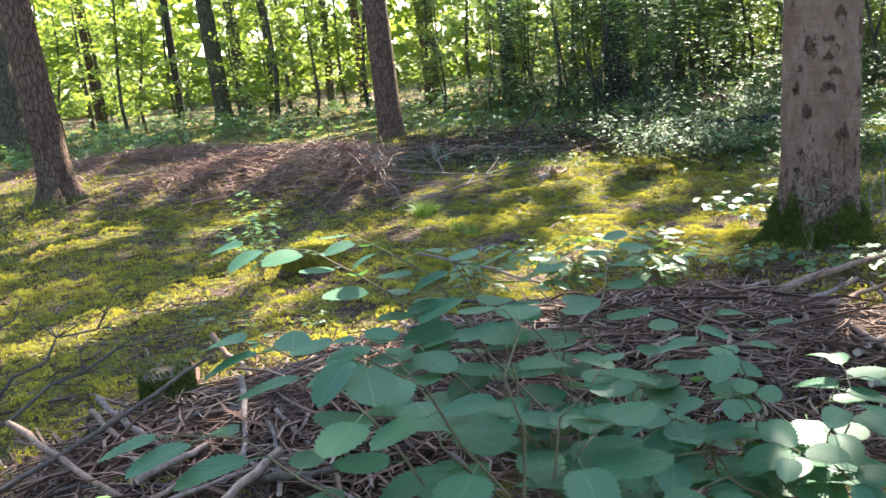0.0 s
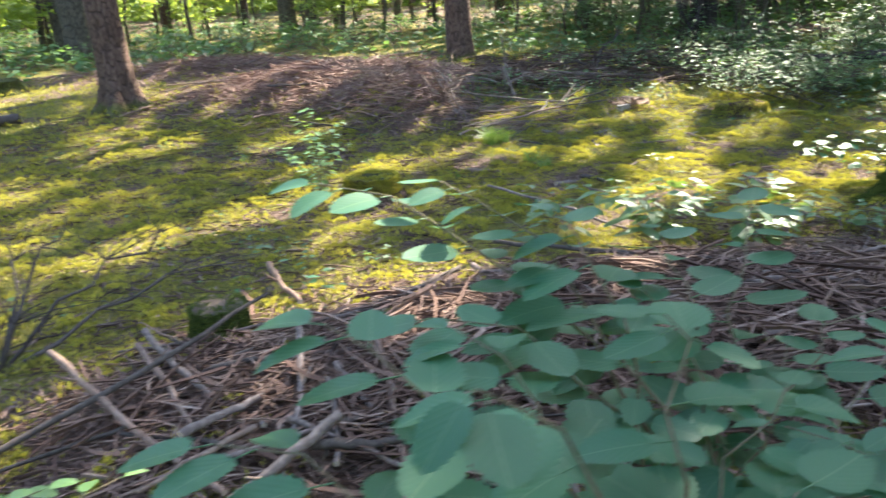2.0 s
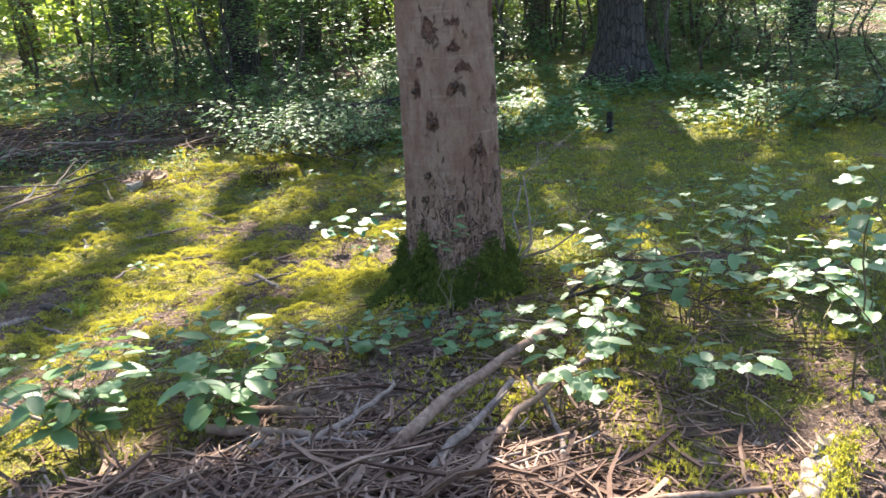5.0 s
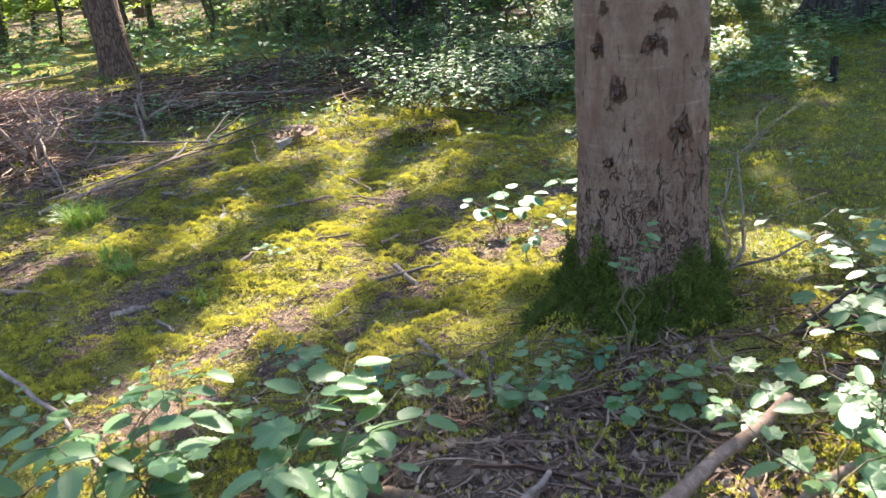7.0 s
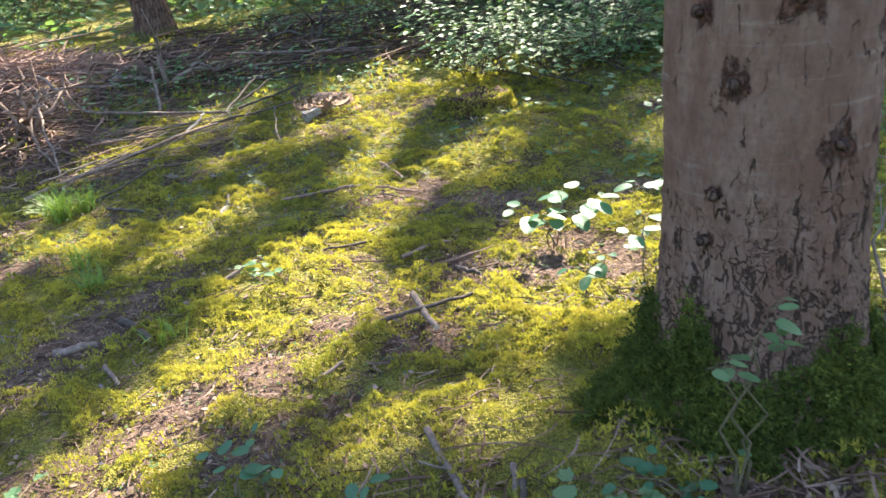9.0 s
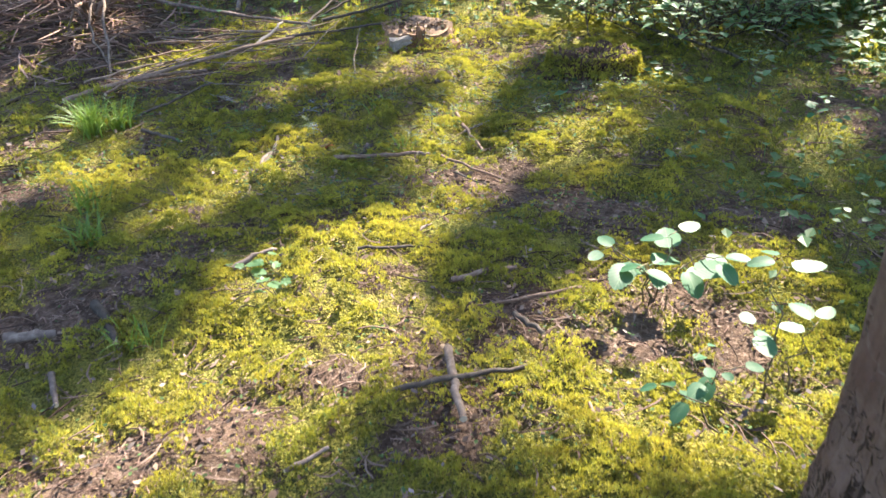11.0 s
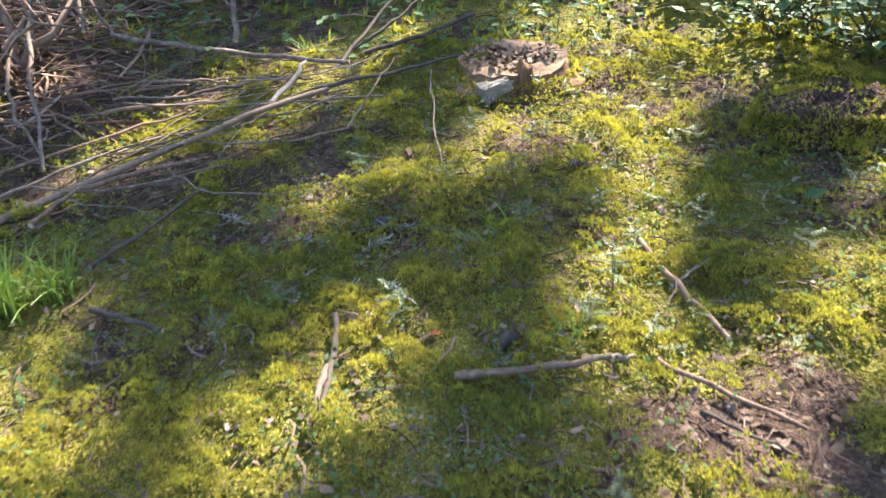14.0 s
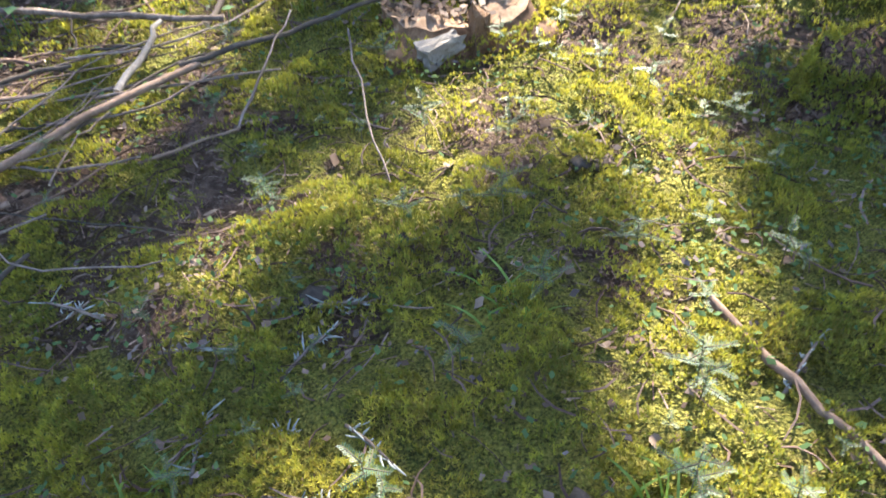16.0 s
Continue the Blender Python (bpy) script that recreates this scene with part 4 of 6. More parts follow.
for i, (t, x, y, height, lean) in enumerate(TREES):
    mine = owner == i
    if mine.sum() < 8:
        continue
    pos = np.stack([cx[mine] - x, cy[mine] - y, pz[mine] - t.location.z], -1)
    v, f = scatter(SPRAY_V, SPRAY_F, pos, rotations(rng, len(pos), 0.45), size[mine])
    new("crown", big_mesh("crown", v, f, M_SHADE_CROWN)).parent = t
    for j in range(7):
        z = 10.5 + 0.9 * j
        if limb_mesh is None:
            limb = link_mesh("limb", limb_v, limb_f, [M_DARKBARK])
            limb_mesh = limb.data
        else:
            limb = new("limb", limb_mesh)
        limb.parent = t
        limb.matrix_basis = pose(lean[0] * z, lean[1] * z, z, 0, -8, 137 * j + 40 * i)


# ---- young beeches: thin stems and bright leaves, far round the clearing ----
QUAD_V = [(0, -0.5, 0), (0.34, -0.05, 0.06), (0.05, 0.55, -0.04), (-0.32, 0.02, 0.05)]
QUAD_F = [(0, 1, 2, 3)]


def young_beech(seed, height, leaves, spread, mat, low=0.4, tilt=0.6, size=0.135):
    rng = np.random.RandomState(seed)
    t = thing("young_tree")
    top = np.array([rng.uniform(-0.4, 0.4), rng.uniform(-0.4, 0.4), height])
    stem = [top * s + np.array([0.12 * math.sin(5 * s + seed), 0.12 * math.cos(4 * s), 0]) * (s > 0) for s in np.linspace(0, 1, 7)]
    stem[0] = np.array([0, 0, -0.1])
    link_mesh("stem", *tube(stem, np.linspace(0.045, 0.008, 7) * min(1.6, 0.25 + 0.2 * height), 7), [M_GREYBARK], t)
    twigs, pos = [], []
    for i in range(int(9 + height * 2.2)):
        s = low / height + (1 - low / height) * (i + rng.uniform(0, 0.9)) / (9 + height * 2.2)
        k = min(5, int(s * 6))
        base = stem[k] + (stem[k + 1] - stem[k]) * (s * 6 - k)
        a, ln = rng.uniform(0, 6.28), spread * rng.uniform(0.5, 1.1) * (1.15 - 0.6 * s)
        tip = base + np.array([math.cos(a) * ln, math.sin(a) * ln, rng.uniform(0.05, 0.4)])
        twigs.append(tube([base, (base + tip) / 2 + (0, 0, 0.06), tip], [0.004 + 0.001 * height, 0.003 + 0.0007 * height, 0.002], 4))
        m = max(3, int(leaves / (9 + height * 2.2)))
        w = rng.uniform(0.15, 1.1, m) ** 0.7
        pos.append(base + (tip - base) * w[:, None] + rng.normal(0, 1, (m, 3)) * np.array([0.16, 0.16, 0.07]) * spread)
    tagged(link_mesh("branchwork", *join(*twigs), [M_GREYBARK], t), kind="stuff")
    pos = np.concatenate(pos)
    v, f = scatter(QUAD_V, QUAD_F, pos, rotations(rng, len(pos), tilt), size * rng.uniform(0.68, 1.3, len(pos)))
    leaves_ob = tagged(new("foliage", big_mesh("foliage", v, f, mat)), kind="stuff")
    leaves_ob.parent = t
    return t


def plant(proto, x, y, turn, scale, label, category, group):
    ob = copy_thing(proto, pose(x, y, float(surface(x, y)), 0, 0, turn))
    ob.scale = (scale, scale, scale)
    return tagged(ob, label, category, group)


rng = np.random.RandomState(71)
beeches = [young_beech(80 + i, h, n, s, M_BEECH) for i, (h, n, s) in enumerate([(6.5, 1500, 1.3), (5.0, 1250, 1.2), (7.5, 1700, 1.1), (3.5, 950, 1.0)])]
spots = []
for i in range(150):
    a = math.radians(rng.uniform(-62, 46))
    d = rng.uniform(25, 50) if i < 110 else rng.uniform(21, 26)
    if a > 0.02:
        d = max(d, 27)
    spots.append((d * math.sin(a), d * math.cos(a) + 1))
for i in range(40):
    spots.append((rng.uniform(3, 26), rng.uniform(23, 32)))
for i, (x, y) in enumerate(spots):
    if i < 4:
        beeches[i].matrix_basis = pose(x, y, float(surface(x, y)), 0, 0, 50 * i)
        tagged(beeches[i], "young beech with sunlit yellow-green leaves", "young tree", "young beeches")
    else:
        plant(beeches[i % 4], x, y, rng.uniform(0, 360), rng.uniform(0.8, 1.3), "young beech with sunlit yellow-green leaves", "young tree", "young beeches")

rng = np.random.RandomState(73)
n = 45000
a, d = rng.uniform(-math.pi, math.pi, n), rng.uniform(48, 66, n)
x, y, z = d * np.sin(a), d * np.cos(a), rng.uniform(0, 1, n) ** 1.3 * 15
v, f = scatter(QUAD_V, QUAD_F, np.stack([x, y, z], -1), rotations(rng, n, 1.1), rng.uniform(0.85, 1.8, n))
tagged(new("far_wood", big_mesh("far_wood", v, f, M_BEECH)), "distant sunlit yellow-green foliage of the wood", "foliage", kind="stuff")

# ---- undergrowth: broadleaved seedlings and bushes in the middle distance ----
herbs = [young_beech(90, 1.4, 170, 0.8, M_HERB, 0.3, 0.25, 0.105), young_beech(91, 0.7, 110, 0.7, M_HERB, 0.2, 0.25, 0.09), young_beech(92, 0.3, 70, 0.55, M_HERB, 0.1, 0.25, 0.07), young_beech(93, 2.8, 380, 1.3, M_HERB, 0.9, 0.3, 0.12)]
for i, h in enumerate(herbs):
    h.name = "seedling"
    h.scale = (1, 1, 1)
zones_near = [  # x, y, half sizes, count, kind of plant, scale
    (4.2, 12.4, 2.0, 2.2, 28, 2, 0.9), (4.3, 10.4, 1.6, 1.5, 30, 2, 0.9), (6.0, 15.2, 2.6, 1.6, 7, 0, 0.8), (10.8, 9.8, 2.4, 1.6, 12, 0, 0.8), (9.6, 8.0, 2.2, 1.0, 18, 2, 1.0),
    (13, 13.0, 3.5, 2.2, 14, 0, 1.1), (3.0, 19.0, 3.0, 1.8, 13, 3, 0.8), (9.5, 20.5, 5, 2.0, 14, 3, 0.9), (2.0, 17.2, 1.6, 1.2, 12, 1, 1.0), (-3, 16.8, 3.5, 1.4, 14, 2, 1.0),
    (-9, 15.5, 4, 2.5, 14, 2, 1.0), (-4, 22, 5, 1.4, 16, 1, 0.9), (-11, 22.5, 4, 2, 12, 1, 1.0),
]
zones_far = [
    (3.1, 9.9, 0.8, 0.8, 16, 2, 0.7), (16, 20, 5, 3, 12, 3, 1.0), (2.0, 12.4, 1.6, 0.7, 14, 2, 0.8), (8.6, 16.5, 1.8, 1.2, 10, 1, 1.0), (6.5, 21, 3, 2, 10, 3, 1.3),
    (13, 17, 3, 2, 12, 3, 1.1), (4.0, 15.0, 1.2, 1.0, 6, 3, 0.8), (11, 12.5, 2, 1.2, 6, 3, 0.8), (3.4, 17.8, 2.2, 1.6, 6, 3, 1.0), (7.2, 18.5, 2.5, 2.0, 7, 3, 1.1),
    (11, 16, 2.5, 2.0, 6, 3, 1.1), (1.6, 19.5, 1.6, 1.5, 4, 3, 1.0), (3.0, 14.4, 0.8, 0.6, 4, 1, 0.9),
]
for zx, zy, hx, hy, n, kind, sc in zones_near + zones_far:
    for i in range(n):
        a, d = rng.uniform(0, 6.28), math.sqrt(rng.uniform(0, 1))
        x, y = zx + hx * d * math.cos(a), zy + hy * d * math.sin(a)
        word = ("leafy green bush", "low leafy green seedling", "ground-level green seedling", "tall leafy green sapling")[kind]
        plant(herbs[kind], x, y, rng.uniform(0, 360), sc * rng.uniform(0.7, 1.3), word + " in the undergrowth", "seedling", "undergrowth seedlings")
for i, (h, x, y) in enumerate(zip(herbs, (5.2, 3.4, 4.9, 2.6), (14.1, 12.2, 10.1, 19.5))):
    h.matrix_basis = pose(x, y, float(surface(x, y)), 0, 0, 40 * i)
    tagged(h, "leafy green seedling in the undergrowth", "seedling", "undergrowth seedlings")


STALK_V = [(-0.012, 0, 0), (0.012, 0, 0), (0, 0.012, 0), (0, 0, -1)]
STALK_F = [(0, 1, 3), (1, 2, 3), (2, 0, 3)]


def herb_carpet(label, x0, x1, y0, y1, count, hmax, size, seed, thr=-0.1, tilt=0.3):
    """A loose layer of leaves on short stalks, in drifts."""
    rng = np.random.RandomState(seed)
    x, y = rng.uniform(x0, x1, count), rng.uniform(y0, y1, count)
    drift = value_noise(0.9 * x + 7, 0.9 * y) + 0.5 * value_noise(2.7 * x, 2.7 * y)
    edge = np.minimum(np.minimum(x - x0, x1 - x), np.minimum(y - y0, y1 - y))
    k = (drift > thr + rng.uniform(-0.25, 0.25, count)) & (edge > rng.uniform(0, 0.8, count))
    x, y, drift = x[k], y[k], drift[k]
    h = hmax * rng.uniform(0.1, 1, len(x)) * np.clip(0.4 + 0.6 * drift, 0.2, 1)
    top = np.stack([x, y, surface(x, y) + h], -1)
    v, f = scatter(QUAD_V, [(0, 1, 2), (0, 2, 3)], top, rotations(rng, len(x), tilt), rng.uniform(0.6, 1.3, len(x)) * size)
    sv, sf = scatter(STALK_V, STALK_F, top, rotations(rng, len(x), 0.15), np.stack([np.full(len(x), 0.25), np.full(len(x), 0.25), h], -1))
    ob = new("herb_layer", big_mesh("herb_layer", np.concatenate([v, sv]), np.concatenate([f, sf + len(v)]), M_HERB))
    return tagged(ob, label, "herbs", kind="stuff")


herb_carpet("layer of low green seedlings over the moss", 2.7, 7.2, 8.7, 16.5, 15000, 0.36, 0.085, 1, -0.45)
herb_carpet("layer of low green seedlings over the moss", 6.8, 15, 7.2, 15, 15000, 0.5, 0.10, 2, -0.3)
herb_carpet("layer of low green plants far off", 0.0, 22, 15, 27, 18000, 1.0, 0.15, 3, -0.35, 0.5)
herb_carpet("layer of low green plants far off", -20, 0.5, 14.5, 27, 13000, 0.6, 0.16, 4, -0.05, 0.5)
herb_carpet("thin layer of small seedlings in moss", 2.0, 5.5, 3.2, 8.8, 900, 0.14, 0.065, 5, 0.1)
herb_carpet("thin layer of small seedlings in moss", -1.0, 2.3, 9.9, 14, 2600, 0.2, 0.06, 6, -0.25)
herb_carpet("thin layer of small seedlings among dead twigs", -0.5, 3.2, 11.5, 17, 3600, 0.3, 0.075, 7, -0.2)
herb_carpet("thin layer of small green plants in moss", -6.5, -0.8, 3.4, 11, 2200, 0.07, 0.045, 8, 0.0)


# ---- leaves of the near shrubs ----
def leaf_mesh(name, outline, mat, fold=0.12, curl=0.1):
    """A leaf lying along +y: two halves folded at the midrib, of some thickness at the rim."""
    v, f = [], []
    n = len(outline)
    for i, (w, y) in enumerate(outline):
        z = -curl * y * y
        v += [(0, y, z), (w * 0.5, y, z + fold * w * 0.35), (w, y - 0.04 * w, z + fold * w), (-w * 0.5, y, z + fold * w * 0.35), (-w, y - 0.04 * w, z + fold * w)]
    for i in range(n - 1):
        a, b = 5 * i, 5 * i + 5
        f += [(a, a + 1, b + 1, b), (a + 1, a + 2, b + 2, b + 1), (a, b, b + 3, a + 3), (a + 3, b + 3, b + 4, a + 4)]
    stalk = tube([(0, -0.28, 0.0), (0, -0.1, 0.0), (0, 0.1, -0.005)], [0.014, 0.012, 0.008], 4)
    v, f = join((v, f), stalk)
    ob = link_mesh(name, v, f, [mat])
    me = ob.data
    bpy.data.objects.remove(ob)
    return me


def hazel_outline(teeth, blunt):
    pts = []
    for i in range(teeth + 1):
        s = i / teeth
        w = 0.72 * s ** (0.62 * blunt) * (1 - s) ** 0.6
        pts.append((max(0.004, w + (0.034 if i % 2 else -0.018) * (0 < s < 1)), s))
    return pts


LEAVES = [leaf_mesh("leaf", hazel_outline(19, 0.72), M_LEAF), leaf_mesh("leaf", hazel_outline(21, 0.85), M_LEAF, 0.2, 0.18), leaf_mesh("leaf", hazel_outline(17, 0.65), M_LEAF, 0.05, -0.06)]


def lobed_leaf(mat, fold, curl, narrow=1.0):
    """A five-lobed toothed leaf along +y, its blade in two rings about a point on the midrib."""
    n, lobes = 44, ((90, 0.60, 24), (38, 0.56, 22), (142, 0.56, 22), (-18, 0.40, 20), (198, 0.40, 20))
    v, f = [(0, 0.42, -curl * 0.18)], []
    for ring in (0.5, 1.0):
        for i in range(n):
            a = 360 * i / n - 90
            r = 0.36 + max((h - 0.36) * math.exp(-(((a - d + 180) % 360 - 180) / w) ** 2) for d, h, w in lobes)
            if abs((a + 90 + 180) % 360 - 180) < 14:
                r = 0.36  # the base meets the stalk
            r *= ring * (1 + (0.07 if i % 2 else -0.04) * (ring > 0.9))
            x, y = narrow * r * math.cos(radians(a)), 0.42 + r * math.sin(radians(a))
            v.append((x, y, -curl * y * y + fold * abs(x) + 0.03 * math.sin(5 * radians(a)) * ring))
    for i in range(n):
        k = (i + 1) % n
        f += [(0, 1 + i, 1 + k), (1 + i, 1 + n + i, 1 + n + k, 1 + k)]
    v, f = join((v, f), tube([(0, -0.28, 0.0), (0, -0.1, 0.0), (0, 0.1, -0.005)], [0.014, 0.012, 0.008], 4))
    ob = link_mesh("leaf", v, f, [mat])
    me = ob.data
    bpy.data.objects.remove(ob)
    return me


MAPLES = [lobed_leaf(M_MAPLE, 0.1, 0.14), lobed_leaf(M_MAPLE, 0.22, 0.08, 0.9), leaf_mesh("leaf", hazel_outline(11, 0.6), M_MAPLE, 0.1, 0.1)]


OVALS = [leaf_mesh("leaf", [(w * 0.72, y) for w, y in hazel_outline(15, 0.8)], M_MAPLE, 0.12, 0.1), leaf_mesh("leaf", [(w * 0.78, y) for w, y in hazel_outline(13, 0.72)], M_MAPLE, 0.2, 0.16), MAPLES[2]]
SHOOTS = [leaf_mesh("leaf", hazel_outline(11, 0.8), M_SHOOT), leaf_mesh("leaf", hazel_outline(13, 0.9), M_SHOOT, 0.18, 0.15)]
MIXED = OVALS[:2] + MAPLES[:2]
BROAD = OVALS[:2] * 3 + MAPLES[:1]


def shrub(name, label, base, tips, size, kinds, seed, step=0.07, bare=0.3, category="shrub", spread=0.05, pitch=0.16):
    """Stems arch from the base to each tip; leaves stand in two rows along them, each a part."""
    rng = np.random.RandomState(seed)
    bx, by = base
    bz = float(surface(bx, by))
    t = thing(name, bx, by, bz)
    for tip in tips:
        d = np.array(tip, float) - (bx, by, bz)
        foot = rng.normal(0, spread, 2)
        pts = []
        for s in np.linspace(0, 1, 9):
            q = np.array([foot[0] * (1 - s) + d[0] * s ** 1.5, foot[1] * (1 - s) + d[1] * s ** 1.5, d[2] * (1 - (1 - s) ** 1.7)])
            q[:2] += 0.02 * rng.normal(0, 1, 2) * (0 < s < 1)
            pts.append(q)
        pts[0][2] = -0.03
        r = 0.0022 + 0.0032 * np.linalg.norm(d)
        stem = link_mesh("stem", *tube(pts, np.linspace(r, 0.0014, 9), 6), [M_STEM], t)
        length = sum(np.linalg.norm(pts[i + 1] - pts[i]) for i in range(8))
        n = max(2 if bare > 0.8 else 3, int(length * (1 - bare) / step))
        for i in range(n + 1):
            s = bare + (1 - bare) * i / n
            k = min(7, int(s * 8))
            p = pts[k] + (pts[k + 1] - pts[k]) * (s * 8 - k)
            along = pts[k + 1] - pts[k]
            head = math.atan2(along[1], along[0]) - math.pi / 2 + (0 if i == n else (1 if i % 2 else -1) * rng.uniform(0.6, 1.2))
            leaf = new("leaf", kinds[rng.randint(len(kinds))])
            leaf.parent = stem
            q = size * rng.uniform(0.65, 1.2) * (0.75 + 0.35 * math.sin(math.pi * min(1, s)))
            leaf.matrix_basis = (Matrix.Translation(p) @ Matrix.Rotation(head, 4, "Z") @ Matrix.Rotation(rng.normal(-0.08, pitch), 4, "X") @ Matrix.Rotation(rng.normal(0, pitch), 4, "Y")
                                 @ Matrix.Diagonal((q, q, q, 1)) @ Matrix.Translation((0, 0.28, 0)))
    return tagged(t, label, category, "broadleaved shrubs")


shrub("hazel_shrub", "hazel shrub with broad blue-green leaves over brushwood", (0.3, 1.85),
      [(-0.55, 2.25, 1.04), (-0.25, 2.15, 1.06), (0.0, 2.05, 1.0), (0.25, 2.3, 0.88), (0.55, 2.5, 0.88), (0.75, 2.15, 0.72), (-0.25, 1.75, 0.9), (0.5, 1.7, 0.66), (0.2, 2.1, 0.8), (0.35, 1.95, 0.6), (0.8, 1.9, 0.55), (1.0, 2.35, 0.6), (0.9, 1.75, 0.45), (0.6, 2.3, 0.55)],
      0.125, LEAVES, 101, 0.062, 0.35, pitch=0.1)
shrub("hazel_shrub", "hazel shrub with broad blue-green leaves over brushwood", (0.1, 1.3),
      [(-0.15, 1.15, 1.08), (0.1, 1.42, 1.04), (-0.4, 1.55, 0.98), (0.3, 1.5, 0.88), (-0.55, 1.4, 0.86), (0.25, 1.3, 0.84), (-0.2, 1.65, 0.92)],
      0.135, LEAVES, 102, 0.07, 0.4, pitch=0.09)
shrub("hazel_shrub", "spreading hazel shrub with layered leaves over brushwood", (0.85, 1.75),
      [(0.56, 1.64, 0.72), (0.7, 1.53, 0.62), (0.84, 1.54, 0.72), (0.42, 1.62, 0.6), (0.8, 1.47, 0.58), (0.95, 1.7, 0.7), (0.62, 1.8, 0.78), (0.98, 1.9, 0.66), (0.5, 1.5, 0.58), (0.75, 1.7, 0.5), (0.4, 1.75, 0.66)],
      0.115, LEAVES, 119, 0.075, 0.45, pitch=0.13)
shrub("hazel_shrub", "small hazel shoot with light green leaves", (-1.5, 1.6), [(-1.48, 1.7, 0.78), (-1.55, 1.72, 0.68), (-1.22, 1.74, 0.52), (-1.12, 1.8, 0.5), (-1.38, 1.66, 0.56), (-1.6, 1.6, 0.66), (-1.3, 1.7, 0.6), (-1.0, 1.9, 0.46), (-1.65, 1.85, 0.6), (-1.25, 1.9, 0.42), (-1.45, 1.9, 0.5)], 0.09, SHOOTS, 103, 0.07, 0.45, pitch=0.12)
# three ovate-leaved saplings, not maples, with a few lobed leaves mixed in
shrub("maple_sapling", "broadleaved sapling with ovate green leaves over litter", (1.2, 4.45),
      [(1.37, 4.77, 0.37), (1.23, 4.74, 0.38), (1.5, 4.36, 0.37), (1.41, 4.2, 0.36), (1.12, 4.25, 0.37), (1.3, 4.55, 0.42), (0.97, 4.6, 0.4), (1.55, 4.6, 0.34)], 0.115, BROAD, 104, 0.05, 0.25)
shrub("maple_sapling", "broadleaved sapling with ovate green leaves over litter", (0.75, 4.65),
      [(0.97, 4.91, 0.37), (0.77, 4.69, 0.4), (0.53, 4.85, 0.37), (0.6, 4.5, 0.36), (0.9, 4.45, 0.36), (0.4, 4.65, 0.35), (0.85, 4.8, 0.42), (0.35, 4.9, 0.33)], 0.115, BROAD, 105, 0.05, 0.25)
shrub("maple_sapling", "low broadleaved sapling beside brushwood", (0.2, 4.75), [(0.05, 4.9, 0.34), (0.3, 4.95, 0.33), (0.1, 4.55, 0.33), (0.35, 4.6, 0.32)], 0.1, BROAD, 117, 0.065, 0.3)
shrub("maple_sapling", "low maple seedlings with sunlit leaves", (2.35, 3.9), [(2.15, 3.7, 0.36), (2.45, 3.75, 0.42), (2.6, 3.95, 0.4), (2.3, 4.15, 0.3)], 0.085, MIXED, 106, 0.055)
shrub("maple_sapling", "low maple seedlings with sunlit leaves", (2.75, 4.2), [(2.6, 4.1, 0.36), (2.9, 4.35, 0.4), (2.75, 4.5, 0.3), (3.0, 4.1, 0.45)], 0.085, MIXED, 107, 0.055)
shrub("maple_sapling", "spreading maple sapling beside the fir", (3.35, 4.35), [(3.0, 4.6, 0.42), (3.2, 4.75, 0.45), (3.6, 4.7, 0.5), (3.8, 4.4, 0.48), (3.5, 4.1, 0.46), (3.1, 4.25, 0.4), (3.9, 4.8, 0.4)], 0.085, MIXED, 108, 0.055)
shrub("maple_sapling", "taller maple sapling with horizontal leaves", (3.3, 3.35), [(3.0, 3.35, 0.86), (3.3, 3.55, 0.9), (3.55, 3.5, 0.75), (3.3, 3.7, 0.6), (3.1, 3.6, 0.55), (3.6, 3.2, 0.6)], 0.09, MIXED, 109, 0.065, 0.45)
shrub("maple_sapling", "low maple seedlings in the undergrowth", (4.3, 5.0), [(4.1, 5.2, 0.4), (4.5, 5.1, 0.45), (4.4, 4.7, 0.42), (4.0, 4.8, 0.36), (4.7, 5.0, 0.4)], 0.085, MIXED, 110, 0.06)
for i, (x, y) in enumerate([(2.9, 3.75), (3.15, 4.65), (3.7, 5.2), (3.9, 4.4), (3.3, 4.95), (4.4, 4.2), (2.55, 4.35), (4.9, 5.6), (3.6, 3.9), (4.6, 3.7)]):
    h = 0.2 + 0.07 * (i % 3)
    shrub("maple_sapling", "low maple seedlings with broad leaves on moss", (x, y), [(x + 0.2 * math.cos(q + i), y + 0.2 * math.sin(q + i), h * (0.8 + 0.1 * q)) for q in (0, 1.3, 2.5, 3.8, 5.0)], 0.105, MIXED, 160 + i, 0.085, 0.45)
shrub("seedling", "small seedling against the foot of the fir", (2.36, 4.95), [(2.3, 4.9, 0.47), (2.45, 4.95, 0.56), (2.42, 4.9, 0.5)], 0.06, OVALS, 118, 0.09, 0.7, spread=0.012)
shrub("beech_seedling", "beech seedling with sunlit leaves beside the fir", (2.7, 6.32), [(2.7, 6.48, 0.27), (2.62, 6.36, 0.1), (2.8, 6.38, 0.12)], 0.095, LEAVES, 111, 0.2, 0.85, pitch=0.1, spread=0.02)
shrub("beech_seedling", "low seedling with dark green leaves", (2.4, 6.12), [(2.3, 6.05, 0.16), (2.5, 6.1, 0.18), (2.45, 6.22, 0.15)], 0.06, LEAVES, 112, 0.06, 0.5)
shrub("beech_seedling", "low seedling with pale leaves on litter", (2.42, 6.75), [(2.25, 6.75, 0.14), (2.5, 6.85, 0.15), (2.35, 6.65, 0.13), (2.6, 6.7, 0.14)], 0.10, LEAVES, 113, 0.06, 0.4, pitch=0.12)
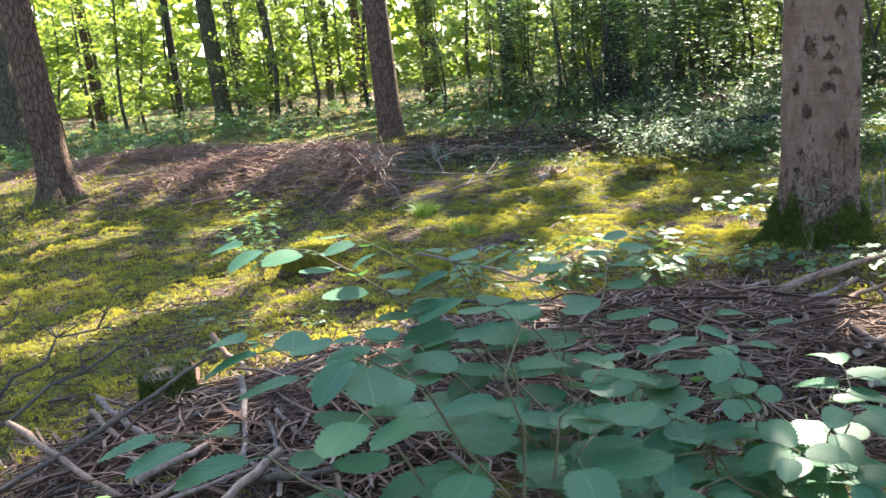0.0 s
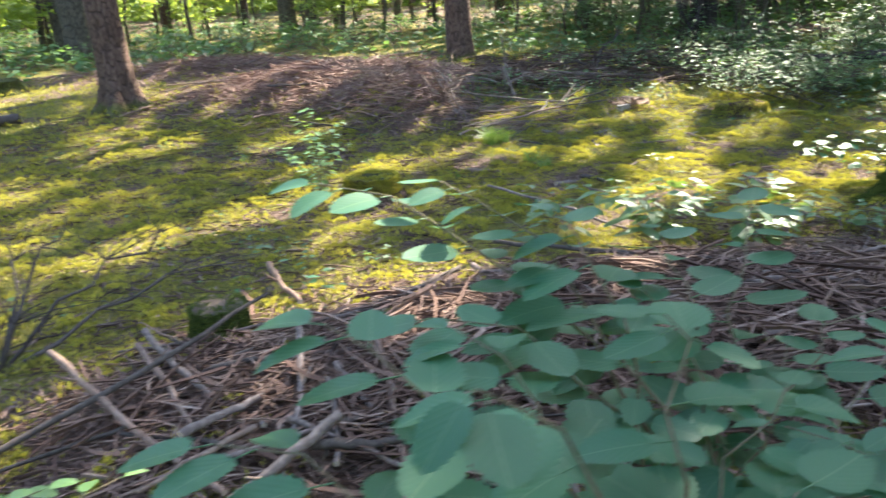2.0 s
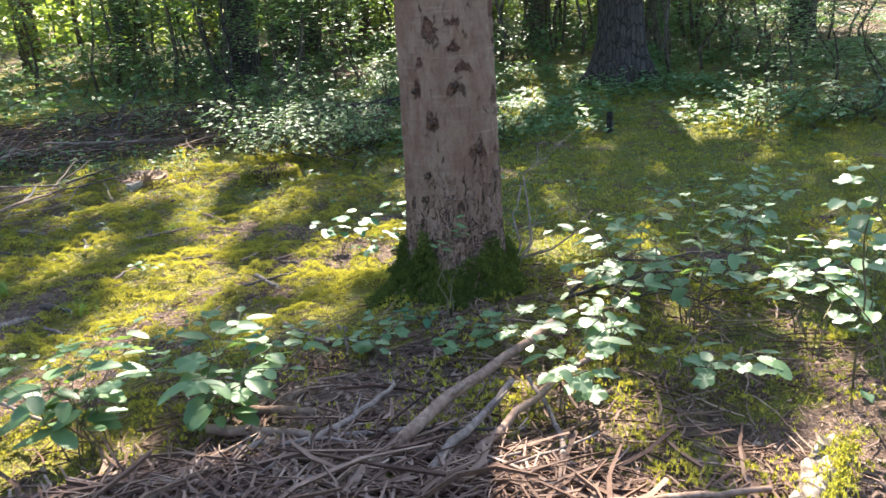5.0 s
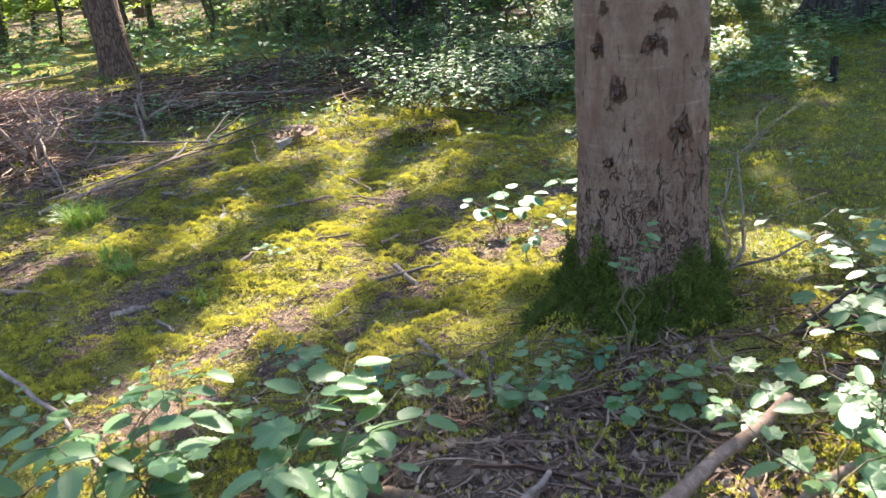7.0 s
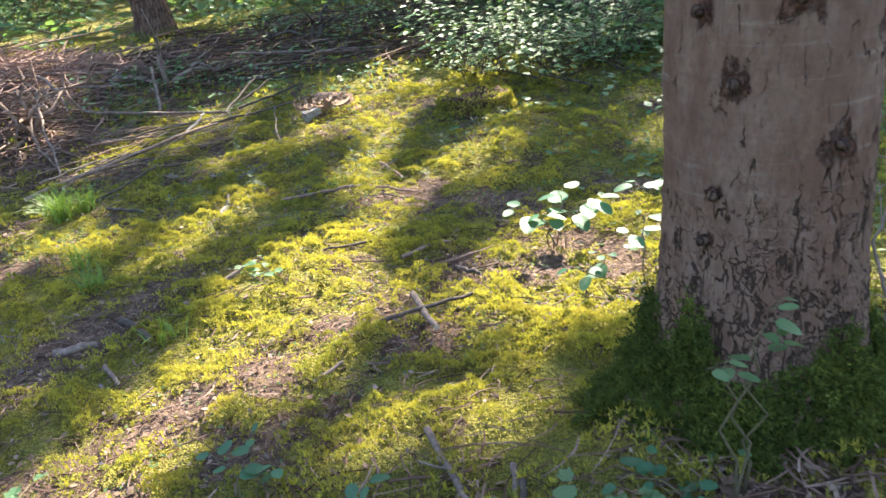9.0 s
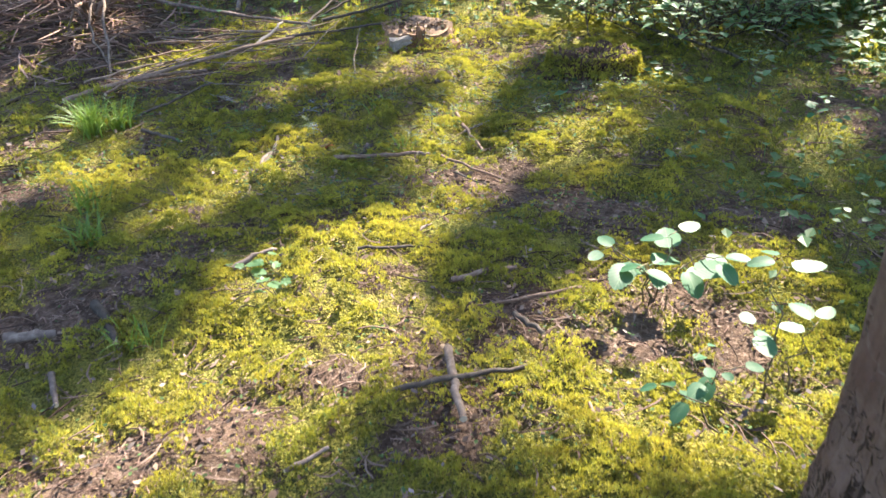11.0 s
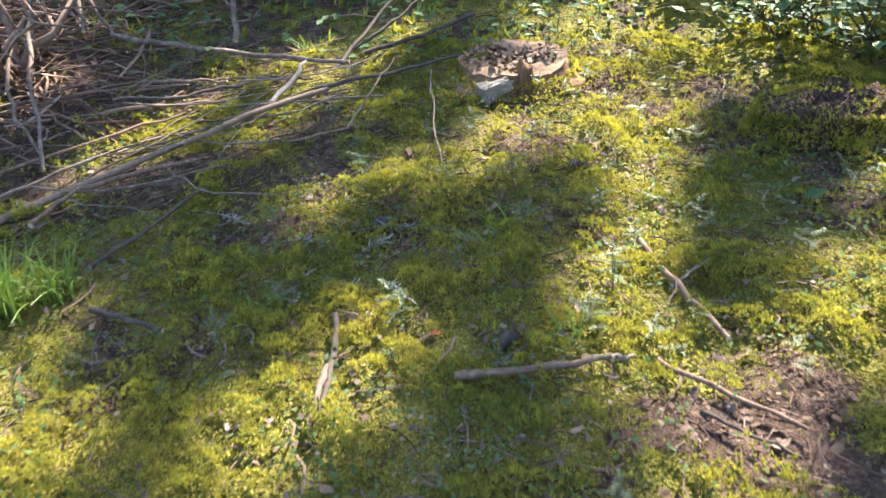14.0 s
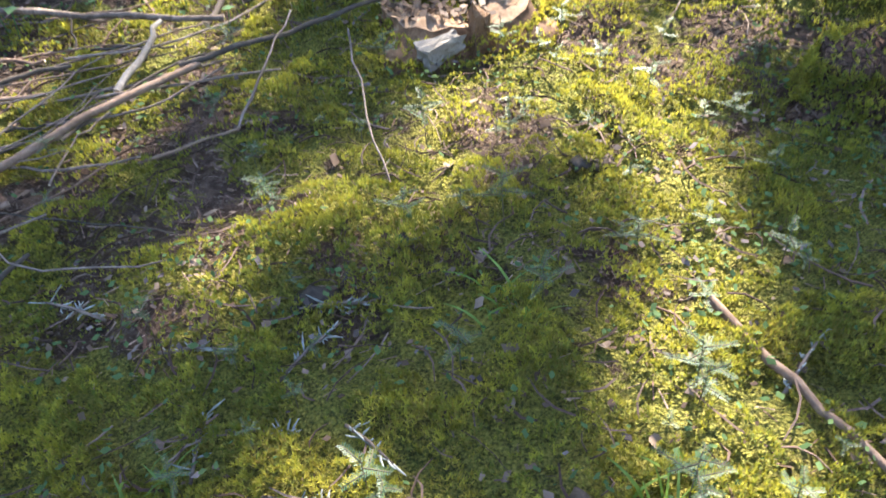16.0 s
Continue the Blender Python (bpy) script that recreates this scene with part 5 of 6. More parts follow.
shrub("maple_sapling", "sunlit sapling beside a mossy stump", (-1.45, 6.15), [(-1.6, 6.2, 0.6), (-1.3, 6.3, 0.55), (-1.45, 5.95, 0.5), (-1.75, 6.1, 0.4), (-1.2, 6.1, 0.42), (-1.5, 6.15, 0.68), (-1.35, 6.0, 0.3), (-1.62, 6.0, 0.34)], 0.06, SHOOTS, 114, 0.035, 0.2)
shrub("seedling", "low green seedlings on shaded litter", (1.95, 4.85), [(1.8, 4.8, 0.14), (2.1, 4.8, 0.16), (2.0, 5.0, 0.14), (1.9, 4.65, 0.14), (2.15, 4.95, 0.12)], 0.06, MAPLES, 115, 0.04)
shrub("seedling", "low green seedlings at the foot of the fir", (2.3, 4.6), [(2.15, 4.55, 0.15), (2.4, 4.5, 0.16), (2.3, 4.75, 0.13), (2.5, 4.65, 0.14)], 0.065, MAPLES, 116, 0.04)
for i in range(26):
    x, y = [(1.5, 5.1), (1.0, 5.0), (-1.2, 4.3), (-0.8, 4.5), (0.2, 5.3), (0.7, 5.2), (1.2, 5.4), (-2.0, 7.2), (3.3, 8.6), (1.12, 6.68), (3.6, 5.3), (4.8, 5.4), (3.5, 8.2), (3.2, 7.0), (4.2, 6.5), (3.9, 7.4),
            (4.5, 5.9), (3.9, 3.9), (4.1, 4.3), (3.4, 9.0), (3.0, 9.4), (2.9, 9.9), (-1.0, 4.0), (-1.5, 4.5), (2.2, 5.0), (1.7, 4.9)][i]
    h = 0.10 + 0.05 * (i % 3)
    shrub("seedling", "tiny broadleaved seedling in the moss", (x, y), [(x - 0.09, y + 0.03, h), (x + 0.08, y - 0.05, h * 0.9), (x + 0.02, y + 0.08, h * 1.1)], 0.05, MAPLES if i % 2 else LEAVES, 130 + i, 0.05, 0.5)


# ---- stumps and logs ----
def stump(label, x, y, r, h, side, top, seed, squash=1.0, jag=0.03):
    rng = np.random.RandomState(seed)
    t = thing("tree_stump", x, y, float(surface(x, y)))
    sides, v, f = 28, [], []
    zs = [-0.08, 0.0, 0.04 * h / 0.2, 0.3 * h, 0.6 * h, 0.85 * h, h]
    for i, z in enumerate(zs):
        for j in range(sides):
            a = 2 * math.pi * j / sides
            q = r * (1 + 0.5 * math.exp(-max(z, 0) / (0.3 * h)) * (0.5 + 0.5 * math.cos(4 * a + seed))) * (1 + 0.08 * noise.noise((2 * math.cos(a), 2 * math.sin(a), seed + z * 4)))
            dz = jag * noise.noise((3 * math.cos(a), 3 * math.sin(a), seed * 3.1)) if i > 3 else 0
            v.append((q * math.cos(a), q * math.sin(a) * squash, z + dz))
    for i in range(len(zs) - 1):
        for j in range(sides):
            k = (j + 1) % sides
            f.append((i * sides + j, i * sides + k, (i + 1) * sides + k, (i + 1) * sides + j))
    link_mesh("bark", v, f, [side], t)
    ring = v[-sides:]
    tv, tf = list(ring), []
    for s in (0.75, 0.45, 0.15):
        tv += [(p[0] * s, p[1] * s, h - jag * (1 - s) * 0.8 + jag * noise.noise((p[0] * s * 14, p[1] * s * 14, seed))) for p in ring]
    for i in range(3):
        for j in range(sides):
            k = (j + 1) % sides
            tf.append((i * sides + j, i * sides + k, (i + 1) * sides + k, (i + 1) * sides + j))
    tf.append(tuple(range(3 * sides, 4 * sides)))
    link_mesh("cut_face", tv, tf, [top], t)
    return tagged(t, label, "tree stump", "stumps")


def moss_cap(t, r, h, count, seed, lo=-0.02, mat=None, squash=1.0):
    """Moss sprigs over the flanks and rim of a stump."""
    rng = np.random.RandomState(seed)
    a, z = rng.uniform(0, 6.28, count), rng.uniform(lo, h * 1.02, count)
    q = r * (1 + 0.35 * np.exp(-np.maximum(z, 0) / (0.3 * h))) * np.where(z > h * 0.96, rng.uniform(0.4, 1, count), 1.0)
    pos = np.stack([q * np.cos(a), q * np.sin(a) * squash, z], -1)
    v, f = scatter(SPRIG_V, SPRIG_F, pos, rotations(rng, count, 1.0), rng.uniform(0.012, 0.024, count))
    new("moss_cover", big_mesh("moss_cover", v, f, mat or M_MOSS_DARK)).parent = t


s = stump("small round stump with weathered top and mossy flanks", -1.38, 3.58, 0.115, 0.17, M_MOSSY, M_STICK_DARK, 3, 1.0, 0.03)
moss_cap(s, 0.118, 0.18, 3200, 4)
s = stump("low brown stump overgrown with bright moss", -1.1, 6.3, 0.2, 0.17, M_SCAR, M_MOSSY, 5, 1.0, 0.05)
moss_cap(s, 0.2, 0.185, 5200, 6, lo=0.06, mat=M_MOSS)
s = stump("dark mossy stump in sunlit moss", -3.85, 4.75, 0.16, 0.22, M_MOSSY, M_MOSSY, 7)
moss_cap(s, 0.165, 0.22, 1500, 8)
s = stump("low rotten reddish-brown stump with crumbling top", 1.41, 9.84, 0.235, 0.065, M_RED_WOOD, M_TAN_WOOD, 9, 0.82, 0.05)


def chunk(name, parent, at, size, turn, tilt, mat, seed):
    """A broken block of wood with uneven faces."""
    rng = np.random.RandomState(seed)
    bm = bmesh.new()
    bmesh.ops.create_cube(bm, size=1.0)
    bmesh.ops.subdivide_edges(bm, edges=bm.edges[:], cuts=3, use_grid_fill=True)
    for q in bm.verts:
        q.co += Vector(rng.normal(0, 0.07, 3))
        q.co.z *= 1 - 0.35 * (q.co.x + 0.5)
    me = bpy.data.meshes.new(name)
    bm.to_mesh(me)
    bm.free()
    me.materials.append(mat)
    ob = new(name, me)
    ob.parent = parent
    ob.matrix_basis = pose(*at, 0, tilt, turn) @ Matrix.Diagonal((*size, 1))
    return ob


chunk("splinter", s, (0.035, -0.195, 0.05), (0.05, 0.045, 0.14), 20, 4, M_RED_WOOD, 1)
chunk("wood_chunk", s, (-0.09, -0.24, 0.03), (0.12, 0.06, 0.065), 18, -14, M_CUT_GREY, 2)
chunk("rim", s, (0.07, 0.12, 0.07), (0.24, 0.12, 0.035), -12, 4, M_TAN_WOOD, 5)
rng = np.random.RandomState(82)
a, d = rng.uniform(0, 6.28, 420), np.sqrt(rng.uniform(0, 0.9, 420)) * 0.22
v, f = scatter(SCRAP_V, SCRAP_F, np.stack([d * np.cos(a) - 0.03, 0.8 * d * np.sin(a), rng.uniform(0.05, 0.1, 420)], -1), rotations(rng, 420, 0.6), rng.uniform(0.012, 0.042, 420))
bits = tagged(new("debris", big_mesh("debris", v, f, M_LITTER)), kind="stuff")
bits.parent = s
moss_cap(s, 0.265, 0.04, 1100, 10, mat=M_MOSS, squash=0.82)
s = stump("mossy rotten stump with dark hollow face", 2.5, 9.15, 0.25, 0.12, M_SCAR, M_SCAR, 11, 0.6, 0.07)
moss_cap(s, 0.26, 0.13, 2200, 12, lo=0.02, mat=M_MOSS, squash=0.6)
stump("short broken post standing in moss", 6.4, 9.1, 0.035, 0.22, M_DARKBARK, M_DARKBARK, 13, 1.0, 0.05)
s = stump("low moss-covered mound of rotten wood", -8.5, 13.3, 0.4, 0.22, M_MOSSY, M_MOSSY, 14)
moss_cap(s, 0.42, 0.22, 1500, 15)


def log(label, p, q, r, mat, seed, rough=0.06, taper=0.85, cut=None):
    p, q = np.array(p, float), np.array(q, float)
    n = 12
    pts = [np.array([0, 0, 0]) + (q - p) * s + np.array([0, 0, 0.02 * math.sin(3 * s + seed)]) for s in np.linspace(0, 1, n)]
    t = thing("log", *p)
    v, f = tube(pts, [r * (1 + (taper - 1) * i / (n - 1)) * (1 + 0.08 * math.sin(2.3 * i + seed)) for i in range(n)], 16, rough, seed)
    link_mesh("bark", v, f[:-2], [mat], t)
    for end, face in (("cut_face", f[-2]), ("cut_face", f[-1])):
        link_mesh(end, [v[i] for i in face], [tuple(range(len(face)))], [cut or M_CUT], t)
    return tagged(t, label, "log", "fallen logs")


log("pale bark log lying in litter", (2.14, 2.78, 0.05), (2.92, 3.25, 0.07), 0.066, M_LOG, 1, 0.22)
rng = np.random.RandomState(81)
n = 1400
w = rng.uniform(0.35, 1.0, n)
pos = np.stack([2.14 + 0.78 * w + rng.normal(0.03, 0.03, n), 2.78 + 0.47 * w + rng.normal(-0.02, 0.03, n), 0.115 + rng.uniform(-0.06, 0.02, n)], -1)
v, f = scatter(SPRIG_V, SPRIG_F, pos, rotations(rng, n, 0.9), rng.uniform(0.012, 0.022, n))
tagged(new("log_moss", big_mesh("log_moss", v, f, M_MOSS)), "moss grown over a fallen log", "moss", kind="stuff")
log("rotten wood lump lying on moss", (-7.15, 10.15, 0.1), (-6.4, 10.5, 0.12), 0.1, M_STICK_DARK, 2, 0.35, 0.6, M_STICK_DARK)
log("dark fallen log in the undergrowth", (3.6, 11.9, 0.16), (5.3, 12.1, 0.18), 0.12, M_DARKBARK, 3, 0.1, 0.85, M_STICK_DARK)
log("weathered fallen trunk on moss", (-4.1, 10.9, 0.07), (-3.0, 11.6, 0.12), 0.06, M_STICK, 4, 0.1)


# ---- single sticks ----
STICKS = [0]


def stick(x0, y0, x1, y1, r, lift0=0.0, lift1=0.0, mat=None, bow=0.03, label=""):
    STICKS[0] += 1
    if y0 > 7.5 and x0 < 2.2:  # the thin crooked wood beyond the fir
        r, bow = 0.82 * r, (1.5 if y0 > 8.6 else 0.9) * bow
    elif y0 < 5 and x0 < 0.6:
        r *= 0.84
    i = STICKS[0]
    rng = np.random.RandomState(500 + i)
    n = 9
    ln = math.hypot(x1 - x0, y1 - y0)
    side = np.array([-(y1 - y0), x1 - x0]) / (ln + 1e-6) * bow * ln * rng.uniform(-1.2, 1.2)
    bed = 0.7 * r + (0.028 if y0 > 5 else 0.0)  # the moss holds it up
    z0, z1 = float(surface(x0, y0)) + bed + lift0, float(surface(x1, y1)) + bed + lift1
    pts, radii = [], []
    for k in range(n):
        s = k / (n - 1)
        x, y = x0 + (x1 - x0) * s + side[0] * math.sin(math.pi * s), y0 + (y1 - y0) * s + side[1] * math.sin(math.pi * s)
        kink = 0.0018 + (0.006 if y0 > 8.6 else 0.0035 if y0 < 7.5 else 0.002) * ln
        x, y = x + rng.normal(0, kink), y + rng.normal(0, kink)
        z = max(z0 + (z1 - z0) * s, float(surface(x, y)) + bed - 0.1 * r) + rng.normal(0, 0.003)
        pts.append((x - x0, y - y0, z - z0))
        radii.append(0.85 * r * (1.1 - 0.35 * s) * (1 + 0.05 * math.sin(9 * s + i)))
    mat = mat or (M_STICK, M_STICK_RED, M_STICK, M_STICK_DARK)[i % 4]
    t = thing("stick", x0, y0, z0)
    v, f = tube(pts, radii, 9, 0.07, i)
    link_mesh("bark", v, f[:-2], [mat], t)
    for face in f[-2:]:
        link_mesh("cut_end", [v[q] for q in face], [tuple(range(len(face)))], [M_CUT], t)
    if r > 0.0125 and ln > 0.35:  # a side twig stub
        k = rng.randint(2, 6)
        a = rng.uniform(0, 6.28)
        q = np.array(pts[k])
        link_mesh("stub", *tube([q, q + 0.4 * np.array([math.cos(a), math.sin(a), 0.6]) * 0.1, q + np.array([math.cos(a), math.sin(a), 0.7]) * 0.08], [r * 0.4, r * 0.3, r * 0.2], 6), [mat], t)
    word = {M_STICK: "grey-brown", M_STICK_RED: "reddish-brown", M_STICK_DARK: "dark damp", M_CUT_GREY: "pale grey"}[mat]
    return tagged(t, label or word + (" branch" if r > 0.015 else " thin stick") + (" lying on the brushwood heap" if y0 < 5 else " lying on the moss"), "stick", "fallen sticks")


stick(-1.89, 3.12, -0.94, 2.30, .019, 0.16, 0.06)
stick(-1.58, 3.28, -1.08, 2.76, .02, 0.14, 0.03)
stick(-1.86, 2.50, -1.07, 3.33, .016, 0.06, 0.22)
stick(-0.62, 2.52, -0.97, 2.25, .023, 0.12, 0.04)
stick(-0.57, 2.98, -0.41, 2.29, .018, 0.10, 0.05)
stick(-0.91, 3.18, -0.78, 2.53, .018, 0.12, 0.04)
stick(-0.33, 4.18, -0.65, 3.38, .016, 0.07, 0.05)
stick(-0.27, 4.31, 0.21, 2.99, .02, 0.05, 0.08)
stick(-1.58, 3.20, -1.15, 2.62, .018, 0.10, 0.03)
stick(0.07, 3.32, 0.47, 3.34, .02, 0.07, 0.05)
stick(-0.71, 2.46, -0.42, 2.52, .022, 0.07, 0.05)
stick(-1.02, 3.01, -0.65, 3.04, .014, 0.07, 0.05)
stick(-1.38, 4.39, -1.08, 3.85, .022, 0.07, 0.05)
stick(-1.14, 2.52, -0.94, 2.75, .02, 0.07, 0.05)
stick(-0.17, 4.69, 0.97, 3.65, .016, 0.07, 0.05)
stick(-0.20, 6.14, 0.61, 4.83, .012, 0.07, 0.05)
stick(1.87, 3.26, 2.56, 3.16, .014, 0.07, 0.05)
stick(1.33, 3.88, 1.28, 3.42, .014, 0.07, 0.05)
stick(1.26, 3.38, 1.44, 3.08, .016, 0.07, 0.05)
stick(1.66, 3.61, 2.19, 4.02, .018, 0.05, 0.16)
stick(1.22, 2.99, 1.79, 3.29, .012, 0.07, 0.05)
stick(0.78, 2.96, 0.96, 3.05, .018, 0.07, 0.05)
stick(2.05, 2.99, 1.84, 2.68, .013, 0.07, 0.05)
stick(2.08, 2.69, 2.68, 2.70, .016, 0.07, 0.05)
stick(1.14, 4.38, 1.44, 4.13, .022, 0.07, 0.05)
stick(1.55, 2.74, 1.86, 2.86, .015, 0.07, 0.05)
stick(1.20, 3.83, 1.12, 3.44, .012, 0.07, 0.05)
stick(1.07, 3.41, 1.52, 3.34, .012, 0.07, 0.05)
stick(1.70, 3.22, 1.78, 2.93, .02, 0.07, 0.05)
stick(1.60, 2.93, 1.78, 3.09, .018, 0.07, 0.05)
stick(0.50, 3.40, 1.00, 3.31, .012, 0.07, 0.05)
stick(1.56, 3.29, 1.42, 2.80, .014, 0.07, 0.05)
stick(1.33, 4.55, 1.54, 4.39, .028)
stick(1.70, 5.53, 1.79, 5.06, .013)
stick(1.91, 5.16, 1.83, 4.89, .012)
stick(1.88, 5.07, 1.98, 4.75, .012)
stick(-0.41, 7.25, -0.11, 7.01, .018)
stick(1.90, 5.25, 1.84, 4.91, .01)
stick(1.72, 4.70, 1.94, 4.33, .01)
stick(0.09, 8.29, 0.32, 8.21, .014, 0, 0, M_STICK_DARK)
stick(1.65, 7.98, 1.94, 7.74, .01)
stick(1.71, 8.52, 1.85, 8.06, .014, 0, 0, M_STICK_RED, 0.01)
stick(0.81, 8.24, 0.82, 7.80, .013)
stick(0.82, 8.02, 0.80, 7.80, .014)
stick(1.15, 7.95, 1.54, 7.99, .015)
stick(1.54, 7.99, 1.60, 8.00, .012)
stick(1.59, 6.22, 1.99, 6.36, .011)
stick(1.75, 6.45, 1.81, 6.11, .016, 0.015, 0.02, M_STICK)
stick(2.15, 6.20, 2.25, 5.84, .006)
stick(1.36, 5.94, 1.46, 6.02, .008)
stick(0.54, 6.69, 0.70, 6.48, .02)
stick(0.32, 6.51, 0.48, 6.53, .022)
stick(2.18, 6.82, 1.81, 6.68, .008)
stick(0.56, 6.33, 0.64, 6.19, .012)
stick(1.96, 6.64, 2.05, 6.53, .012)
stick(0.95, 6.92, 1.10, 7.01, .012)
stick(1.75, 6.85, 1.98, 6.92, .012)
stick(1.56, 7.16, 1.65, 7.29, .008)
stick(1.39, 7.03, 1.69, 7.09, .007)
stick(1.28, 3.5, 2.54, 4.28, 0.026, 0.0, 0.2, M_STICK_RED, 0.04, "long peeled pole propped on the brushwood heap")
stick(1.7, 3.6, 2.55, 4.05, 0.018, 0.0, 0.14, M_STICK_RED, 0.03)
stick(2.1, 3.5, 2.3, 4.1, 0.012, 0.0, 0.1, M_STICK)
stick(-0.52, 8.70, 0.61, 9.67, 0.019, 0.0, 0.05, M_STICK_RED, 0.02, "long reddish-brown branch lying on a bundle of sticks")
stick(0.55, 9.65, 1.17, 9.90, 0.013, 0.05, 0.03, M_STICK_DARK, 0.03)
stick(-0.28, 8.72, -0.20, 8.94, 0.013, 0.03, 0.05, M_STICK_RED, 0.05)
stick(-0.20, 8.94, 0.18, 9.15, 0.015, 0.05, 0.02, M_STICK_RED, 0.05)
stick(-0.01, 8.52, 0.25, 8.97, 0.011, 0.0, 0.02, M_STICK_DARK, 0.04)
stick(-0.47, 10.13, 0.68, 9.92, 0.017, 0.05, 0.06, M_STICK, 0.03)
stick(-0.32, 9.52, 0.18, 9.62, 0.011, 0.03, 0.04, M_STICK_RED, 0.04)
stick(0.61, 9.92, 0.85, 10.43, 0.014, 0.05, 0.12, M_STICK_DARK, 0.04)
stick(0.72, 10.06, 1.25, 10.29, 0.015, 0.04, 0.08, M_STICK_DARK, 0.04)
stick(0.10, 10.20, 0.01, 10.64, 0.02, 0.05, 0.3, M_STICK, 0.05)
stick(0.40, 9.25, 0.73, 9.33, 0.007, 0.0, 0.03, M_STICK_RED, 0.06)
stick(0.73, 9.33, 0.89, 9.76, 0.006, 0.03, 0.12, M_STICK, 0.08)
stick(-0.57, 9.11, 0.02, 9.55, 0.009, 0.03, 0.05, M_STICK_RED, 0.04)
stick(-0.49, 8.93, -0.19, 9.22, 0.009, 0.02, 0.05, M_STICK, 0.05)
stick(-0.11, 9.68, 0.22, 9.76, 0.012, 0.03, 0.04, M_STICK_DARK, 0.04)
stick(-0.19, 9.81, 0.14, 9.77, 0.01, 0.04, 0.05, M_STICK_RED, 0.04)
stick(-0.73, 10.02, -0.42, 9.14, 0.015, 0.22, 0.02, M_STICK, 0.07)
stick(-0.91, 10.64, -0.59, 10.11, 0.017, 0.25, 0.06, M_STICK, 0.08)
stick(-0.69, 10.55, -0.49, 10.20, 0.014, 0.25, 0.04, M_STICK_RED, 0.06)
stick(-0.78, 9.98, -0.68, 9.83, 0.013, 0.12, 0.03, M_STICK_RED, 0.08)
stick(-0.69, 9.65, -0.46, 9.23, 0.012, 0.18, 0.02, M_STICK, 0.08)
stick(1.06, 9.61, 1.11, 8.99, 0.005, 0.14, 0.02, M_STICK, 0.06)
stick(0.37, 9.60, 0.48, 9.92, 0.016, 0.03, 0.08, M_CUT_GREY, 0.04, "pale weathered branch piece on the bundle of sticks")
stick(0.67, 10.12, 0.98, 10.46, 0.012, 0.05, 0.1, M_STICK_DARK, 0.04)
stick(1.72, 7.80, 1.90, 7.67, 0.007, 0.0, 0.0, M_STICK_DARK, 0.1)
stick(1.26, 8.00, 1.36, 8.08, 0.007, 0.0, 0.01, M_STICK_DARK, 0.1)
rng = np.random.RandomState(78)
for i in range(60):
    a, ln = rng.normal(0.45, 0.6), rng.uniform(0.2, 0.7)
    x, y = rng.uniform(-0.95, 0.35), rng.uniform(8.8, 10.1)
    stick(x, y, x + ln * math.cos(a), y + ln * math.sin(a), rng.uniform(0.003, 0.007), rng.uniform(0, 0.05), rng.uniform(0, 0.06), None, 0.1)
rng = np.random.RandomState(77)
for i in range(150):
    a = rng.uniform(0, 6.28)
    x, y = rng.uniform(-1.6, 2.3), rng.uniform(2.4, 4.3)
    if pile(x, y) < 0.05:
        continue
    ln = rng.uniform(0.25, 0.8)
    stick(x, y, x + ln * math.cos(a), y + ln * math.sin(a) * 0.6, rng.uniform(0.006, 0.015), rng.uniform(0.02, 0.09), rng.uniform(0.0, 0.09))
for i in range(40):
    a = rng.uniform(-0.5, 1.2)
    x, y = rng.uniform(-5.5, 1.0), rng.uniform(9.0, 14.5)
    ln = rng.uniform(0.5, 1.5)
    if x > -2.2 and y < 10.6:
        continue
    stick(x, y, x + ln * math.cos(a), y + ln * math.sin(a), rng.uniform(0.01, 0.02), rng.uniform(0.0, 0.12), rng.uniform(0.0, 0.12))


# ---- dead branches with twigs ----
def dead_branch(label, base, limbs, r, mat, seed):
    rng = np.random.RandomState(seed)
    bz = float(surface(*base))
    t = thing("dead_branch", base[0], base[1], bz)
    for dx, dy, dz in limbs:
        d = np.array([dx, dy, dz])
        pts = [d * s + rng.normal(0, 0.03, 3) * (0 < s < 1) + np.array([0, 0, 0.1 * math.sin(math.pi * s) + r * 0.7]) for s in np.linspace(0, 1, 7)]
        limb = link_mesh("limb", *tube(pts, np.linspace(r, r * 0.25, 7), 7, 0.06), [mat], t)
        for i in range(8):
            k = rng.randint(1, 6)
            e = rng.normal(0, 1, 3) * (0.14, 0.14, 0.1) + d * 0.14
            link_mesh("twig", *tube([pts[k], pts[k] + e * 0.55 + (0, 0, 0.02), pts[k] + e * 1.2], [r * 0.35, r * 0.25, r * 0.12], 5), [mat], limb)
    return tagged(t, label, "dead branch", "dead branches")


dead_branch("bare dead branch with forking twigs on moss", (-2.25, 3.3), [(-0.2, 0.7, 0.35), (0.15, 0.5, 0.55), (0.75, 1.0, 0.12), (-0.8, 0.5, 0.1), (-0.5, -0.35, 0.03), (0.4, 0.8, 0.3), (-0.4, 0.2, 0.25)], 0.0115, M_STICK_DARK, 1)
dead_branch("bare thin twig leaning out beside the fir", (2.95, 5.35), [(0.55, 0.5, 0.6), (0.6, -0.3, 0.12), (0.3, 0.4, 0.35)], 0.0075, M_STICK, 2)
dead_branch("bare dead branch lying in litter", (3.0, 4.9), [(0.7, -0.5, 0.05), (1.0, -0.2, 0.1), (0.4, -0.7, 0.03)], 0.011, M_STICK_DARK, 3)
